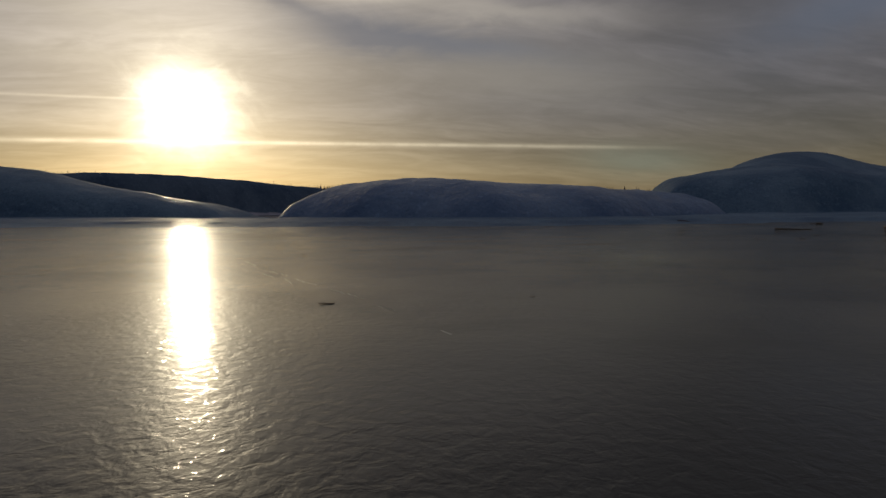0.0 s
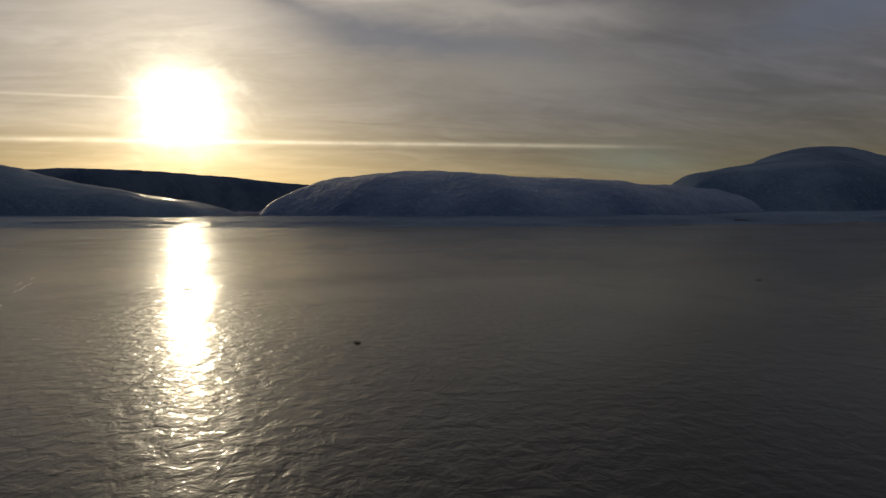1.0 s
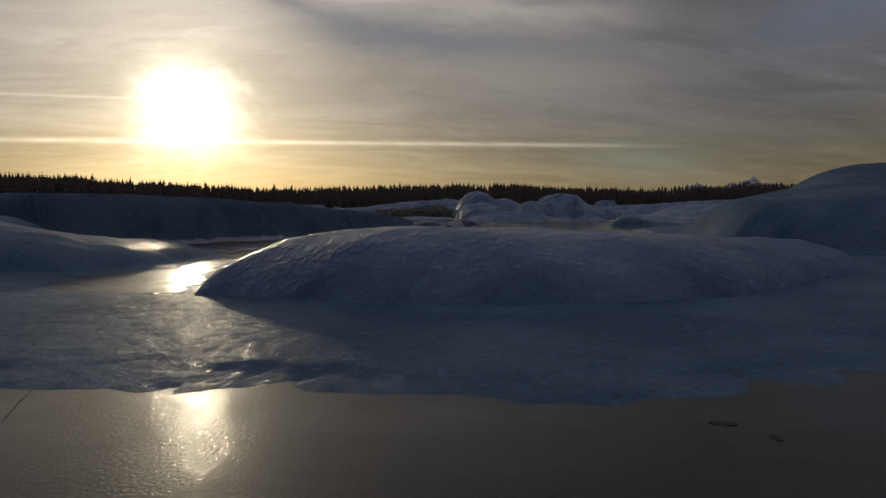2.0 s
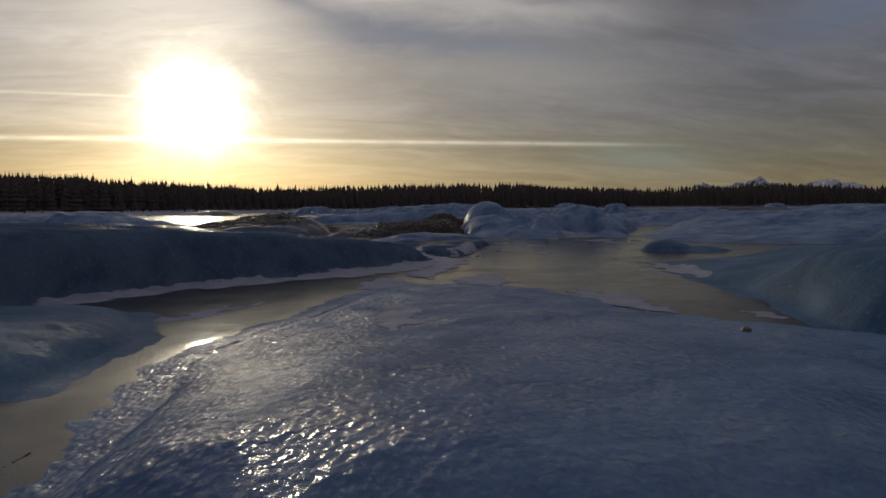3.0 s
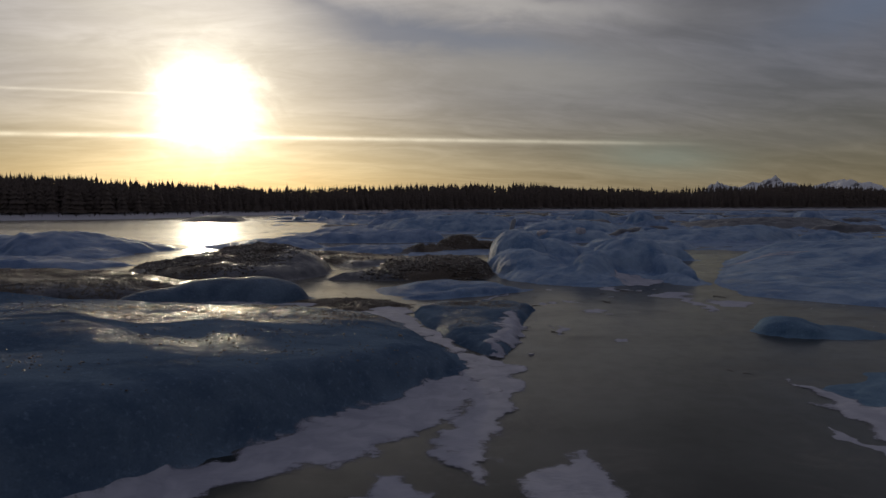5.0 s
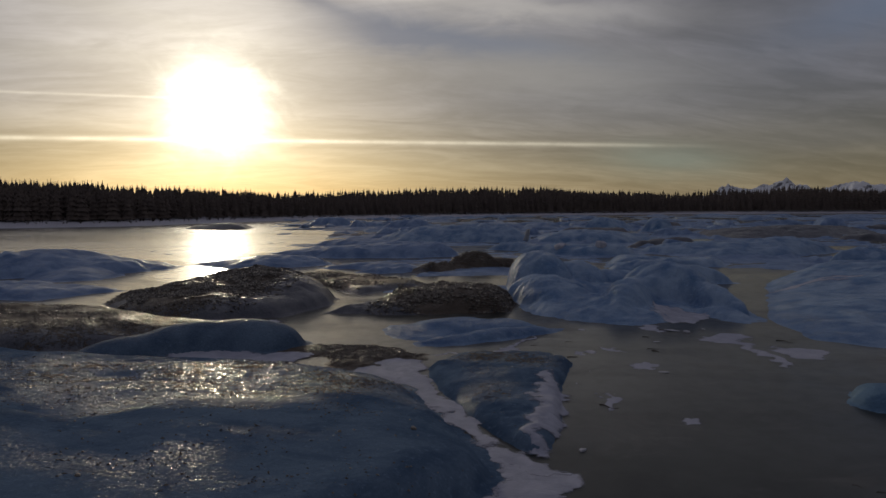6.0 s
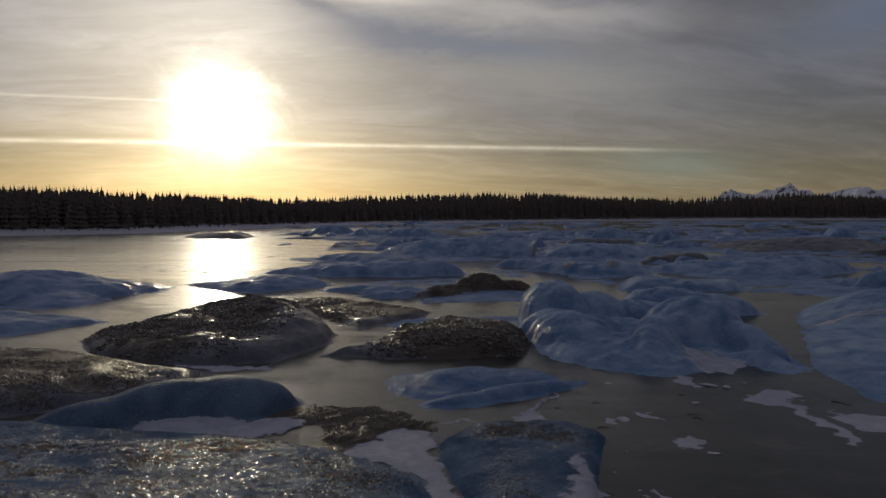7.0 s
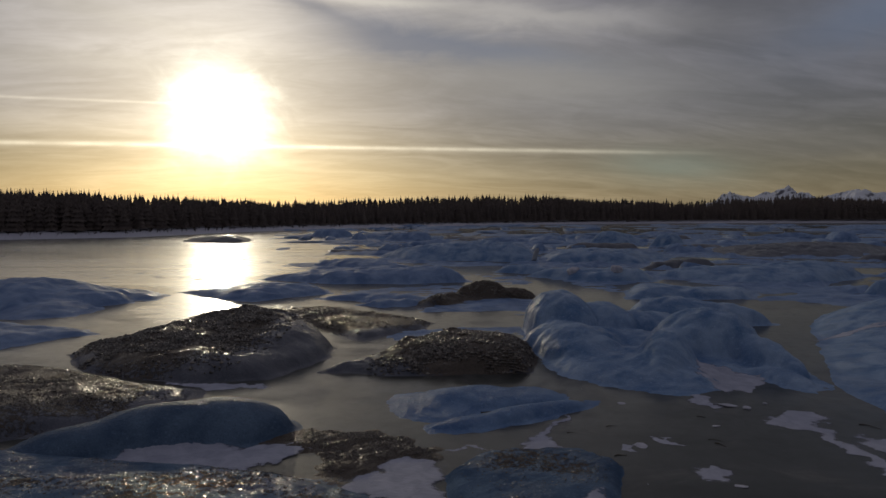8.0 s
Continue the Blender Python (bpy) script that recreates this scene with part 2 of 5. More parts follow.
def lake_material():
    """Dark lake ice under a polished skin, with frosted stretches and a fine ripple frozen in."""
    mat, n, bsdf, p = material("lake_ice")
    wide = n.noise(p, 0.16, 5.0, 0.55, 0.6)
    near = n.noise(p, 1.7, 6.0, 0.62, 0.3)
    colour = n.mix(n.ramp(wide, 0.35, 0.68), (0.023, 0.026, 0.025), (0.048, 0.052, 0.050))
    colour = n.mix(n.ramp(near, 0.56, 0.80, 0.0, 0.4), colour, (0.085, 0.084, 0.082))
    frost = n.math("MULTIPLY", n.ramp(n.noise(n.scaled(p, (0.7, 1.0, 1.0)), 0.42, 8.0, 0.66, 0.8), 0.48, 0.66), n.ramp(wide, 0.42, 0.60))
    colour = n.mix(n.math("MULTIPLY", frost, 0.55), colour, (0.22, 0.215, 0.21))
    n.put(bsdf.inputs["Base Color"], colour)
    n.put(bsdf.inputs["Roughness"], n.math("ADD", n.ramp(near, 0.4, 0.8, 0.35, 0.5), n.math("MULTIPLY", frost, 0.2)))
    bsdf.inputs["IOR"].default_value = 1.31
    bsdf.inputs["Specular IOR Level"].default_value = 0.1
    # the polished skin, dulled where frost lies on it and streaked by the wind
    streaks = n.ramp(n.noise(n.scaled(p, (0.06, 0.55, 1.0)), 1.0, 6.0, 0.62, 0.4), 0.36, 0.60, 0.80, 1.0)
    n.put(bsdf.inputs["Coat Weight"], n.math("MULTIPLY", streaks, n.math("SUBTRACT", LAKE_SKIN, n.math("MULTIPLY", frost, 0.35))))
    n.put(bsdf.inputs["Coat Roughness"], n.math("ADD", n.ramp(wide, 0.35, 0.65, 0.025, 0.055), n.math("MULTIPLY", frost, 0.14)))
    bsdf.inputs["Coat IOR"].default_value = 1.31
    swell = n.noise(n.scaled(p, (1.0, 1.6, 1.0)), 3.0, 3.0, 0.5)
    first = bump(n, bsdf, swell, 0.025, 0.02)
    ripple = n.noise(n.scaled(p, (1.15, 1.0, 1.0)), 44.0, 4.0, 0.6, 0.4)
    ripple = n.math("MULTIPLY", ripple, n.ramp(n.noise(p, 0.8, 4.0, 0.55, 0.4), 0.38, 0.62, 0.45, 1.0))
    skin = bump(n, bsdf, ripple, 0.62, 0.004, first)
    n.put(bsdf.inputs["Coat Normal"], skin)
    return mat


def sky_tinted_material():
    """Far lake ice with the sky's warm glow put into its colour; long wind streaks."""
    mat, n, bsdf, p = material("sky_tinted_ice")
    wide = n.noise(n.scaled(p, (0.4, 1.0, 1.0)), 0.05, 5.0, 0.55, 0.6)
    # warm base colour stands in for golden sky reflected in the lake
    n.put(bsdf.inputs["Base Color"], n.mix(n.ramp(wide, 0.35, 0.65), (0.05, 0.042, 0.03), (0.10, 0.085, 0.06)))
    bsdf.inputs["Roughness"].default_value = 0.4
    bsdf.inputs["Specular IOR Level"].default_value = 0.1
    streaks = n.ramp(n.noise(n.scaled(p, (0.05, 0.6, 1.0)), 0.8, 6.0, 0.62, 0.4), 0.34, 0.50, 0.62, 1.0)
    n.put(bsdf.inputs["Coat Weight"], streaks)
    # rougher than the lake, to pick up sky above the forest
    n.put(bsdf.inputs["Coat Roughness"], n.ramp(wide, 0.35, 0.65, 0.17, 0.23))
    bsdf.inputs["Coat IOR"].default_value = 1.36
    n.put(bsdf.inputs["Coat Normal"], bump(n, bsdf, n.noise(n.scaled(p, (0.3, 1.0, 1.0)), 1.2, 4.0, 0.5), 0.05, 0.03))
    return mat


def plain(name, a, b, scale, rough=0.8, relief=0.0):
    mat, n, bsdf, p = material(name)
    f = n.noise(p, scale, 5.0, 0.6)
    n.put(bsdf.inputs["Base Color"], n.mix(n.ramp(f, 0.3, 0.7), a, b))
    bsdf.inputs["Roughness"].default_value = rough
    if relief:
        bump(n, bsdf, f, 0.7, relief)
    return mat


def gravel_material():
    """Wet stones, each of its own tone, from black slate to a few pale ones."""
    mat, n, bsdf, p = material("wet_gravel")
    tone = n.math("POWER", n.add("ShaderNodeNewGeometry").outputs["Random Per Island"], 2.2)
    colour = n.mix(tone, (0.030, 0.026, 0.023), (0.30, 0.26, 0.22))
    n.put(bsdf.inputs["Base Color"], n.mix(n.ramp(n.noise(p, 40.0, 4.0), 0.35, 0.65, 0.0, 0.5), colour, (0.05, 0.042, 0.036)))
    bsdf.inputs["Roughness"].default_value = 0.28
    bump(n, bsdf, n.noise(p, 60.0, 4.0), 0.6, 0.006)
    return mat


def mountain_material():
    mat, n, bsdf, p = material("snowy_rock")
    z = n.add("ShaderNodeSeparateXYZ", n.add("ShaderNodeNewGeometry").outputs["Normal"]).outputs[2]
    f = n.math("ADD", z, n.math("MULTIPLY", n.math("SUBTRACT", n.noise(p, 0.02, 6.0, 0.65), 0.5), 0.9))
    n.put(bsdf.inputs["Base Color"], n.mix(n.ramp(f, 0.46, 0.66), (0.17, 0.17, 0.20), (0.80, 0.82, 0.88)))
    bsdf.inputs["Roughness"].default_value = 0.9
    return mat


ICE = ice_material("glacier_ice", (0.25, 0.345, 0.53), (0.105, 0.18, 0.345))
ICE_TEAL = ice_material("teal_glacier_ice", (0.16, 0.26, 0.375), (0.07, 0.138, 0.24), scallop=4.0, film_most=0.08)
ICE_BLUE = ice_material("blue_glacier_ice", (0.285, 0.39, 0.555), (0.092, 0.185, 0.36), scallop=5.0, pitted=1.0, film_rough=0.10, film_most=0.5, film_least=0.08, film_ior=1.4, grain=0.22)
ICE_GLASSY = ice_material("glassy_blue_ice", (0.19, 0.295, 0.47), (0.08, 0.155, 0.31), scallop=8.0, pitted=1.0, film_rough=0.10, film_most=0.62, film_least=0.22, film_ior=1.36, grain=0.25)
ICE_RIPPLED = ice_material("rippled_sooty_ice", (0.145, 0.208, 0.295), (0.067, 0.110, 0.183), scallop=6.0, pitted=1.0, film_rough=0.11, film_most=0.7, film_least=0.35, melted=True, grain=0.22, pit=3.0)
ICE_SLATE = ice_material("slate_glacier_ice", (0.125, 0.185, 0.27), (0.060, 0.100, 0.170), scallop=9.0, film_most=0.2)
ICE_GREY = ice_material("grey_glacier_ice", (0.150, 0.156, 0.185), (0.078, 0.085, 0.108), scallop=7.0, pitted=1.0, film_rough=0.15, film_most=0.85, film_least=0.3)
SNOW = snow_material()
CRUST = plain("snow_crust", (0.38, 0.38, 0.45), (0.54, 0.54, 0.61), 3.0, 0.75, 0.01)
LAKE = lake_material()
SKY_TINTED_ICE = sky_tinted_material()
GRIT = gravel_material()
NEEDLES = plain("spruce_needles", (0.105, 0.084, 0.078), (0.150, 0.120, 0.104), 0.4, 0.9)
BARK = plain("spruce_bark", (0.03, 0.022, 0.016), (0.07, 0.05, 0.035), 3.0, 0.9)
LEAF = plain("dead_leaf", (0.055, 0.040, 0.028), (0.11, 0.078, 0.055), 40.0, 0.85)
TWIG = plain("dead_wood", (0.035, 0.025, 0.018), (0.10, 0.07, 0.045), 20.0, 0.8)
CRACKED = plain("fractured_ice", (0.26, 0.27, 0.28), (0.45, 0.46, 0.48), 12.0, 0.5, 0.004)
HEALED = plain("healed_fracture", (0.028, 0.027, 0.025), (0.055, 0.052, 0.048), 9.0, 0.6)
SCRUB = plain("leafless_scrub", (0.025, 0.018, 0.014), (0.07, 0.05, 0.035), 2.0, 0.9)
ROCK = mountain_material()


# ---------------------------------------------------------------- shapes
LATTICE = np.random.RandomState(7).rand(256, 256)


def value_noise(x, y):
    ix, iy = np.floor(x).astype(int), np.floor(y).astype(int)
    fx, fy = x - ix, y - iy
    fx, fy = fx * fx * (3 - 2 * fx), fy * fy * (3 - 2 * fy)
    a, b = LATTICE[ix & 255, iy & 255], LATTICE[(ix + 1) & 255, iy & 255]
    c, e = LATTICE[ix & 255, (iy + 1) & 255], LATTICE[(ix + 1) & 255, (iy + 1) & 255]
    return (a * (1 - fx) + b * fx) * (1 - fy) + (c * (1 - fx) + e * fx) * fy - 0.5


def fbm(x, y, octaves=4):
    total, gain = 0.0, 1.0
    for k in range(octaves):
        total = total + gain * value_noise(x * 2 ** k + 17.3 * k, y * 2 ** k - 9.1 * k)
        gain *= 0.5
    return total


def inside_distance(x, y, outline):
    """Distance to a closed outline, positive inside it."""
    best, inside = np.full(x.shape, 1e9), np.zeros(x.shape, bool)
    for (ax, ay), (bx, by) in zip(outline, outline[1:] + outline[:1]):
        ex, ey = bx - ax, by - ay
        s = np.clip(((x - ax) * ex + (y - ay) * ey) / (ex * ex + ey * ey), 0, 1)
        best = np.minimum(best, (x - ax - s * ex) ** 2 + (y - ay - s * ey) ** 2)
        if ay != by:
            inside ^= ((ay > y) != (by > y)) & (x < ex * (y - ay) / ey + ax)
    return np.where(inside, 1, -1) * np.sqrt(best)


def blurred(z, times):
    for _ in range(times):
        p = np.pad(z, 1, mode="edge")
        z = (p[:-2, 1:-1] + p[2:, 1:-1] + p[1:-1, :-2] + p[1:-1, 2:] + 2 * z) / 6
    return z


class Relief:
    """A lump of ice over the lake: a plan outline, spot heights, and a rounded shoulder of a given width."""

    def __init__(self, outline, tops, edge, cell, rough=0.05, wobble=0.25, reach=2.0, seed=0.0, soften=6, power=0.55, foot=-0.10, over=None, over_most=9.0, skirt=0.45, crags=0.0, ripple=0.0, grain=1.0, calm=-99.0, lobes=()):
        if lobes:
            outline = [(x + a * max(rx, ry), y + b * max(rx, ry)) for x, y, rx, ry, *_ in lobes for a, b in ((-1, -1), (1, 1))]
        xs, ys = [p[0] for p in outline], [p[1] for p in outline]
        self.x0, self.y0, self.cell = min(xs) - edge, min(ys) - edge, cell
        nx, ny = int((max(xs) - min(xs) + 2 * edge) / cell) + 2, int((max(ys) - min(ys) + 2 * edge) / cell) + 2
        gx, gy = np.meshgrid(self.x0 + cell * np.arange(nx), self.y0 + cell * np.arange(ny), indexing="ij")
        span = max(edge, 0.5)
        fine = lambda f, most: max(1, min(most, int(math.log2(0.28 / (cell * f) + 1e-9)) + 1))
        wx = gx + wobble * (fbm(gx / span * 0.7 + seed, gy / span * 0.7) + 0.4 * fbm(gx * 2.1, gy * 2.1 + seed))
        wy = gy + wobble * (fbm(gx / span * 0.7 - 31 + seed, gy / span * 0.7 + 11) + 0.4 * fbm(gx * 2.1 + 5, gy * 2.1 - seed))
        d = (self.lobed(wx, wy, lobes) if lobes else inside_distance(wx, wy, outline)) + (0.28 * wobble * fbm(gx * 4.7 + seed, gy * 4.7, 2) if cell < 0.09 else 0.0)
        weight, level = 1e-9, 0.0
        for tx, ty, h in tops:
            w = np.exp(-((gx - tx) ** 2 + (gy - ty) ** 2) / reach ** 2) + 0.006 / (1 + ((gx - tx) ** 2 + (gy - ty) ** 2) / reach ** 2)
            weight, level = weight + w, level + w * h
        level = level / weight
        s = np.clip(d / (edge * np.clip(1.05 + 1.1 * fbm(gx / span * 0.35 + 3 + seed, gy / span * 0.35), 0.55, 1.7)), 0, 1)
        z = level * (1 - (1 - s) ** 2) ** power
        if lobes:
            z, level = self.swell, self.swell
        z = blurred(np.where(d > 0, z, np.maximum(foot * 2, d * 0.5)), soften)
        fade = np.clip(d / (0.5 * edge), 0, 1)
        crust = 0.035 * (1 + (d + 0.8 * skirt * fbm(gx * 0.9 - seed, gy * 0.9, fine(0.9, 4))) / skirt) + (0.012 * fbm(gx * 5, gy * 5, 2) if cell < 0.09 else 0.0)
        if skirt:
            z = np.where(d < 0, np.maximum(z, crust), z + 0.03 * np.clip(1 - d / edge, 0, 1))
        folds = 0.5 - np.abs(fbm(gx * 0.55 + seed, gy * 0.8 - seed, 4)) * 1.6
        self.z = z + fade * rough * (fbm(gx * 0.9 + seed, gy * 0.9, fine(0.9, 5)) * 1.4 + (0.35 * fbm(gx * 4.3, gy * 4.3 + seed, fine(4.3, 3)) if cell < 0.11 else 0.0)) + fade * crags * level * folds
        if ripple:
            along = 0.8 * gx + 0.6 * gy + 0.5 * fbm(gx * 0.7, gy * 0.7, 3)
            across = -0.6 * gx + 0.8 * gy + 0.35 * fbm(gx * 0.9 + 8, gy * 0.9, 3)
            self.z = self.z + fade * ripple * np.clip((gy - calm) / 4, 0.28, 1) * (0.3 + np.clip(fbm(gx * 0.35, gy * 0.35 + 5, 3) + 0.6, 0, 1)) * (fbm(across * 5.5 * grain, along * 1.9 * grain, 2) + 0.5 * fbm(gx * 6.5 * grain, gy * 6.5 * grain, 1))
        if over is not None:
            under = np.where(d > -0.3, over.at(gx, gy)[0], 0)
            self.z = self.z + blurred(np.clip(under, 0, over_most), 2)
        self.d, self.gx, self.gy, self.foot = d, gx, gy, foot

    def lobed(self, x, y, lobes, blend=0.07):
        """Rounded lobes that run into each other: (x, y, half length, half width, turn, height, steepness)."""
        total, inside = 0.0, np.full(x.shape, -1e9)
        for cx, cy, rx, ry, turn, h, steep in lobes:
            c, n = math.cos(radians(turn)), math.sin(radians(turn))
            u, v = ((x - cx) * c + (y - cy) * n) / rx, ((y - cy) * c - (x - cx) * n) / ry
            q = u * u + v * v
            total = total + np.exp(np.where(q < 1, h * np.clip(1 - q, 0, 1) ** steep, -0.3 * np.minimum(q - 1, 1)) / blend)
            inside = np.maximum(inside, (1 - np.sqrt(q)) * min(rx, ry))
        self.swell = np.maximum(blend * np.log(total), 0)
        return inside

    def at(self, x, y):
        i = np.clip(((np.asarray(x) - self.x0) / self.cell).astype(int), 0, self.z.shape[0] - 1)
        j = np.clip(((np.asarray(y) - self.y0) / self.cell).astype(int), 0, self.z.shape[1] - 1)
        return self.z[i, j], self.d[i, j]

    def mesh(self, name, mat, dirt=(), origin=(0, 0, 0), feather=0.0):
        keep = self.z > self.foot
        cells = keep[:-1, :-1] | keep[1:, :-1] | keep[:-1, 1:] | keep[1:, 1:]
        used = np.zeros(self.z.shape, bool)
        for a in (slice(None, -1), slice(1, None)):
            for b in (slice(None, -1), slice(1, None)):
                used[a, b] |= cells
        index = np.full(self.z.shape, -1)
        index[used] = np.arange(used.sum())
        z = np.maximum(self.z, self.foot)
        verts = np.stack([self.gx[used] - origin[0], self.gy[used] - origin[1], z[used] - origin[2]], 1)
        quads = np.stack([index[:-1, :-1][cells], index[1:, :-1][cells], index[1:, 1:][cells], index[:-1, 1:][cells]], 1)
        me = bpy.data.meshes.new(name)
        me.vertices.add(len(verts))
        me.vertices.foreach_set("co", verts.ravel())
        me.loops.add(quads.size)
        me.loops.foreach_set("vertex_index", quads.ravel())
        me.polygons.add(len(quads))
        me.polygons.foreach_set("loop_start", np.arange(0, quads.size, 4))
        me.polygons.foreach_set("use_smooth", np.ones(len(quads), bool))
        me.update(calc_edges=True)
        mask = np.zeros(self.z.shape)
        for cx, cy, rx, ry, amount in dirt:
            mask = np.maximum(mask, amount * np.clip(1.6 * (1 - np.hypot((self.gx - cx) / rx, (self.gy - cy) / ry)), 0, 1))
        patchy = np.clip(0.85 + 1.3 * fbm(self.gx * 0.55 + 3, self.gy * 1.1, 4), 0.15, 1.4)
        mask = mask * np.where(mask > 0.5, 1, patchy)
        if feather:
            mask = np.clip(self.d / min(feather, 0.7 * float(self.d.max())), 0, 1)
        me.attributes.new("dirt", "FLOAT", "POINT").data.foreach_set("value", mask[used].astype(np.float32))
        me.materials.append(mat)
        self.mask = mask
        return me


def part(name, me, parent, label="", kind=""):
    ob = new(name, me)
    ob.parent = parent
    return tagged(ob, label, kind=kind)


def solid(name, verts, faces, mat, smooth=False):
    me = bpy.data.meshes.new(name)
    me.from_pydata(verts, [], faces)
    me.materials.append(mat)
    if smooth:
        me.polygons.foreach_set("use_smooth", [True] * len(me.polygons))
    me.update()
    return me


def scattered_stones(name, spots, sizes, mat, seed, tall=0.55):
    """Many small angular stones in one mesh."""
    rng = np.random.RandomState(seed)
    base = np.array([(1, 0, 0), (-1, 0, 0), (0, 1, 0), (0, -1, 0), (0, 0, 1), (0, 0, -1)], float)
    tri = np.array([(0, 2, 4), (2, 1, 4), (1, 3, 4), (3, 0, 4), (2, 0, 5), (1, 2, 5), (3, 1, 5), (0, 3, 5)])
    verts, faces = [], []
    for k, ((x, y, z), s) in enumerate(zip(spots, sizes)):
        a = rng.rand() * 6.28
        v = base * (s * (0.7 + 0.6 * rng.rand(6, 1))) * (1, 0.8, tall)
        v = v @ np.array([(math.cos(a), math.sin(a), 0), (-math.sin(a), math.cos(a), 0), (0, 0, 1)])
        verts.append(v + (x, y, z))
        faces.append(tri + 6 * k)
    return solid(name, np.concatenate(verts).tolist(), np.concatenate(faces).tolist(), mat)


RELIEFS = {}


def iceberg(name, label, outline, tops, edge=1.2, cell=0.1, mat=ICE, dirt=(), gravel=0, group="icebergs in the lake", category="iceberg", size=(0.007, 0.045), **shape):
    """One lump of ice as a thing of its own, standing on the lake; gravel lies where it is dirty."""
    relief = Relief(outline, tops, edge, cell, **shape)
    outline = outline or [(lobe[0], lobe[1]) for lobe in shape["lobes"]]
    cx, cy = sum(p[0] for p in outline) / len(outline), sum(p[1] for p in outline) / len(outline)
    ob = new(name, relief.mesh(name, mat, dirt, (cx, cy, 0)))
    ob.location = (cx, cy, 0)
    tagged(ob, label, category, group)
    RELIEFS[label] = relief
    if gravel:
        rng = np.random.RandomState(len(outline) + gravel)
        weights = relief.mask * (relief.z > 0.02) * np.clip(0.5 + 2.2 * fbm(relief.gx * 0.8, relief.gy * 0.8 + 40), 0.02, 2)
        flat = weights.ravel() / weights.sum()
        pick = rng.choice(flat.size, gravel, p=flat)
        jit = (rng.rand(gravel, 2) - 0.5) * relief.cell
        x, y = relief.gx.ravel()[pick] + jit[:, 0], relief.gy.ravel()[pick] + jit[:, 1]
        z = relief.z.ravel()[pick]
        s = size[0] + (size[1] - size[0]) * rng.rand(gravel) ** 4
        spots = np.stack([x - cx, y - cy, z + 0.1 * s], 1)
        part("gravel", scattered_stones("gravel", spots, s, GRIT, gravel), ob, "dark wet gravel frozen onto the ice", "stuff")
    return ob


def snow_drift(label, outline, height=0.05, cell=0.06, edge=0.35, wobble=0.35, seed=0.0, on=None, **shape):
    cx, cy = sum(p[0] for p in outline) / len(outline), sum(p[1] for p in outline) / len(outline)
    relief = Relief(outline, [(cx, cy, height)], edge, cell, rough=height * 0.5, wobble=wobble, soften=1, seed=seed, foot=-0.02, skirt=0, over=RELIEFS[on] if on else None, **shape)
    ob = new("snow_drift", relief.mesh("snow_drift", SNOW, (), (cx, cy, 0), 0.42))
    ob.location = (cx, cy, 0)
    return tagged(ob, label, "snow", "snow drifts on the lake")


# ---------------------------------------------------------------- lake
def make_lake():
    s = 4800.0
    lake = new("ground", solid("ground", [(-s, -s, 0), (s, -s, 0), (s, s, 0), (-s, s, 0)], [(0, 1, 2, 3)], LAKE))
    tagged(lake, "dark frozen lake surface, polished ice with frosted patches", "frozen lake", kind="structure")


make_lake()


def make_sky_tinted_sheet():
    """A thin sheet added to brighten the far lake under the sun: ragged rim, thin at its edge."""
    rim = [(-21, 68), (-24, 74), (-27, 88), (-44, 92), (-62, 84), (-110, 118), (-122, 190), (-100, 214), (-92, 250), (-74, 280), (-56, 320), (-36, 300), (-30, 240), (-27, 190), (-24, 140), (-19, 110), (-25, 98), (-26, 86), (-18, 76), (-14, 70), (-17, 66)]
    relief = Relief(rim, [(-40, 120, 0.012)], 1.5, 1.0, rough=0.0, wobble=2.5, soften=0, skirt=0, foot=-0.01)
    relief.z = np.where(relief.d > 0, 0.012, -0.02)
    tagged(new("ice_sheet", relief.mesh("ice_sheet", SKY_TINTED_ICE)), "added sheet over the far lake ice, tinted warm like the low sky", "lake ice", kind="structure")


make_sky_tinted_sheet()

iceberg("ice_shelf", "low crusty ledge of rough grey ice below the bergs",
        [(-22, 10.6), (-9, 9.6), (-3.5, 8.4), (-0.5, 7.9), (1.5, 7.5), (4.5, 8.6), (9, 9.8), (22, 12), (24, 19), (9, 18.5), (6.5, 15), (1, 12.5), (-2, 11.6), (-3.4, 11.2), (-4.8, 12.2), (-6, 16), (-22, 17)],
        [(0, 11, 0.07), (-8, 12, 0.07), (8, 12, 0.07)], 1.2, 0.07, ICE_TEAL, rough=0.018, wobble=0.5, soften=2, category="ice ledge")

# ---------------------------------------------------------------- the near bergs
iceberg("iceberg", "smooth low blue ice dome, scalloped and glassy on its sunward side",
        [(-2.3, 11.4), (-0.8, 10.5), (1.2, 10.2), (3.4, 10.8), (6.2, 13.2), (6.4, 16.4), (5.2, 18.4), (4.2, 19.8), (3.3, 21.0), (2.9, 22.8), (2.2, 24.6), (0.8, 25.4), (-0.6, 25.3), (-1.5, 24.2), (-1.8, 22.4), (-2.1, 20.6), (-2.9, 18.6), (-3.15, 16.4), (-2.8, 14.0)],
        [(-1.2, 13.6, 0.98), (0.2, 13.9, 0.76), (1.6, 14, 0.64), (2.9, 14.2, 0.6), (4.6, 14.6, 0.44), (-1.5, 16.2, 0.24), (-2.9, 16.6, 0.07), (-2.4, 14.8, 0.22), (-2.7, 19, 0.06), (-1.2, 19.2, 0.13), (0.2, 17.2, 0.46), (2.4, 18.4, 0.3), (0.9, 21.6, 0.13), (0.8, 25, 0.06)], 1.6, 0.04, ICE_GLASSY, rough=0.05, reach=2.2, soften=22, ripple=0.008, grain=2.4, skirt=0.5)
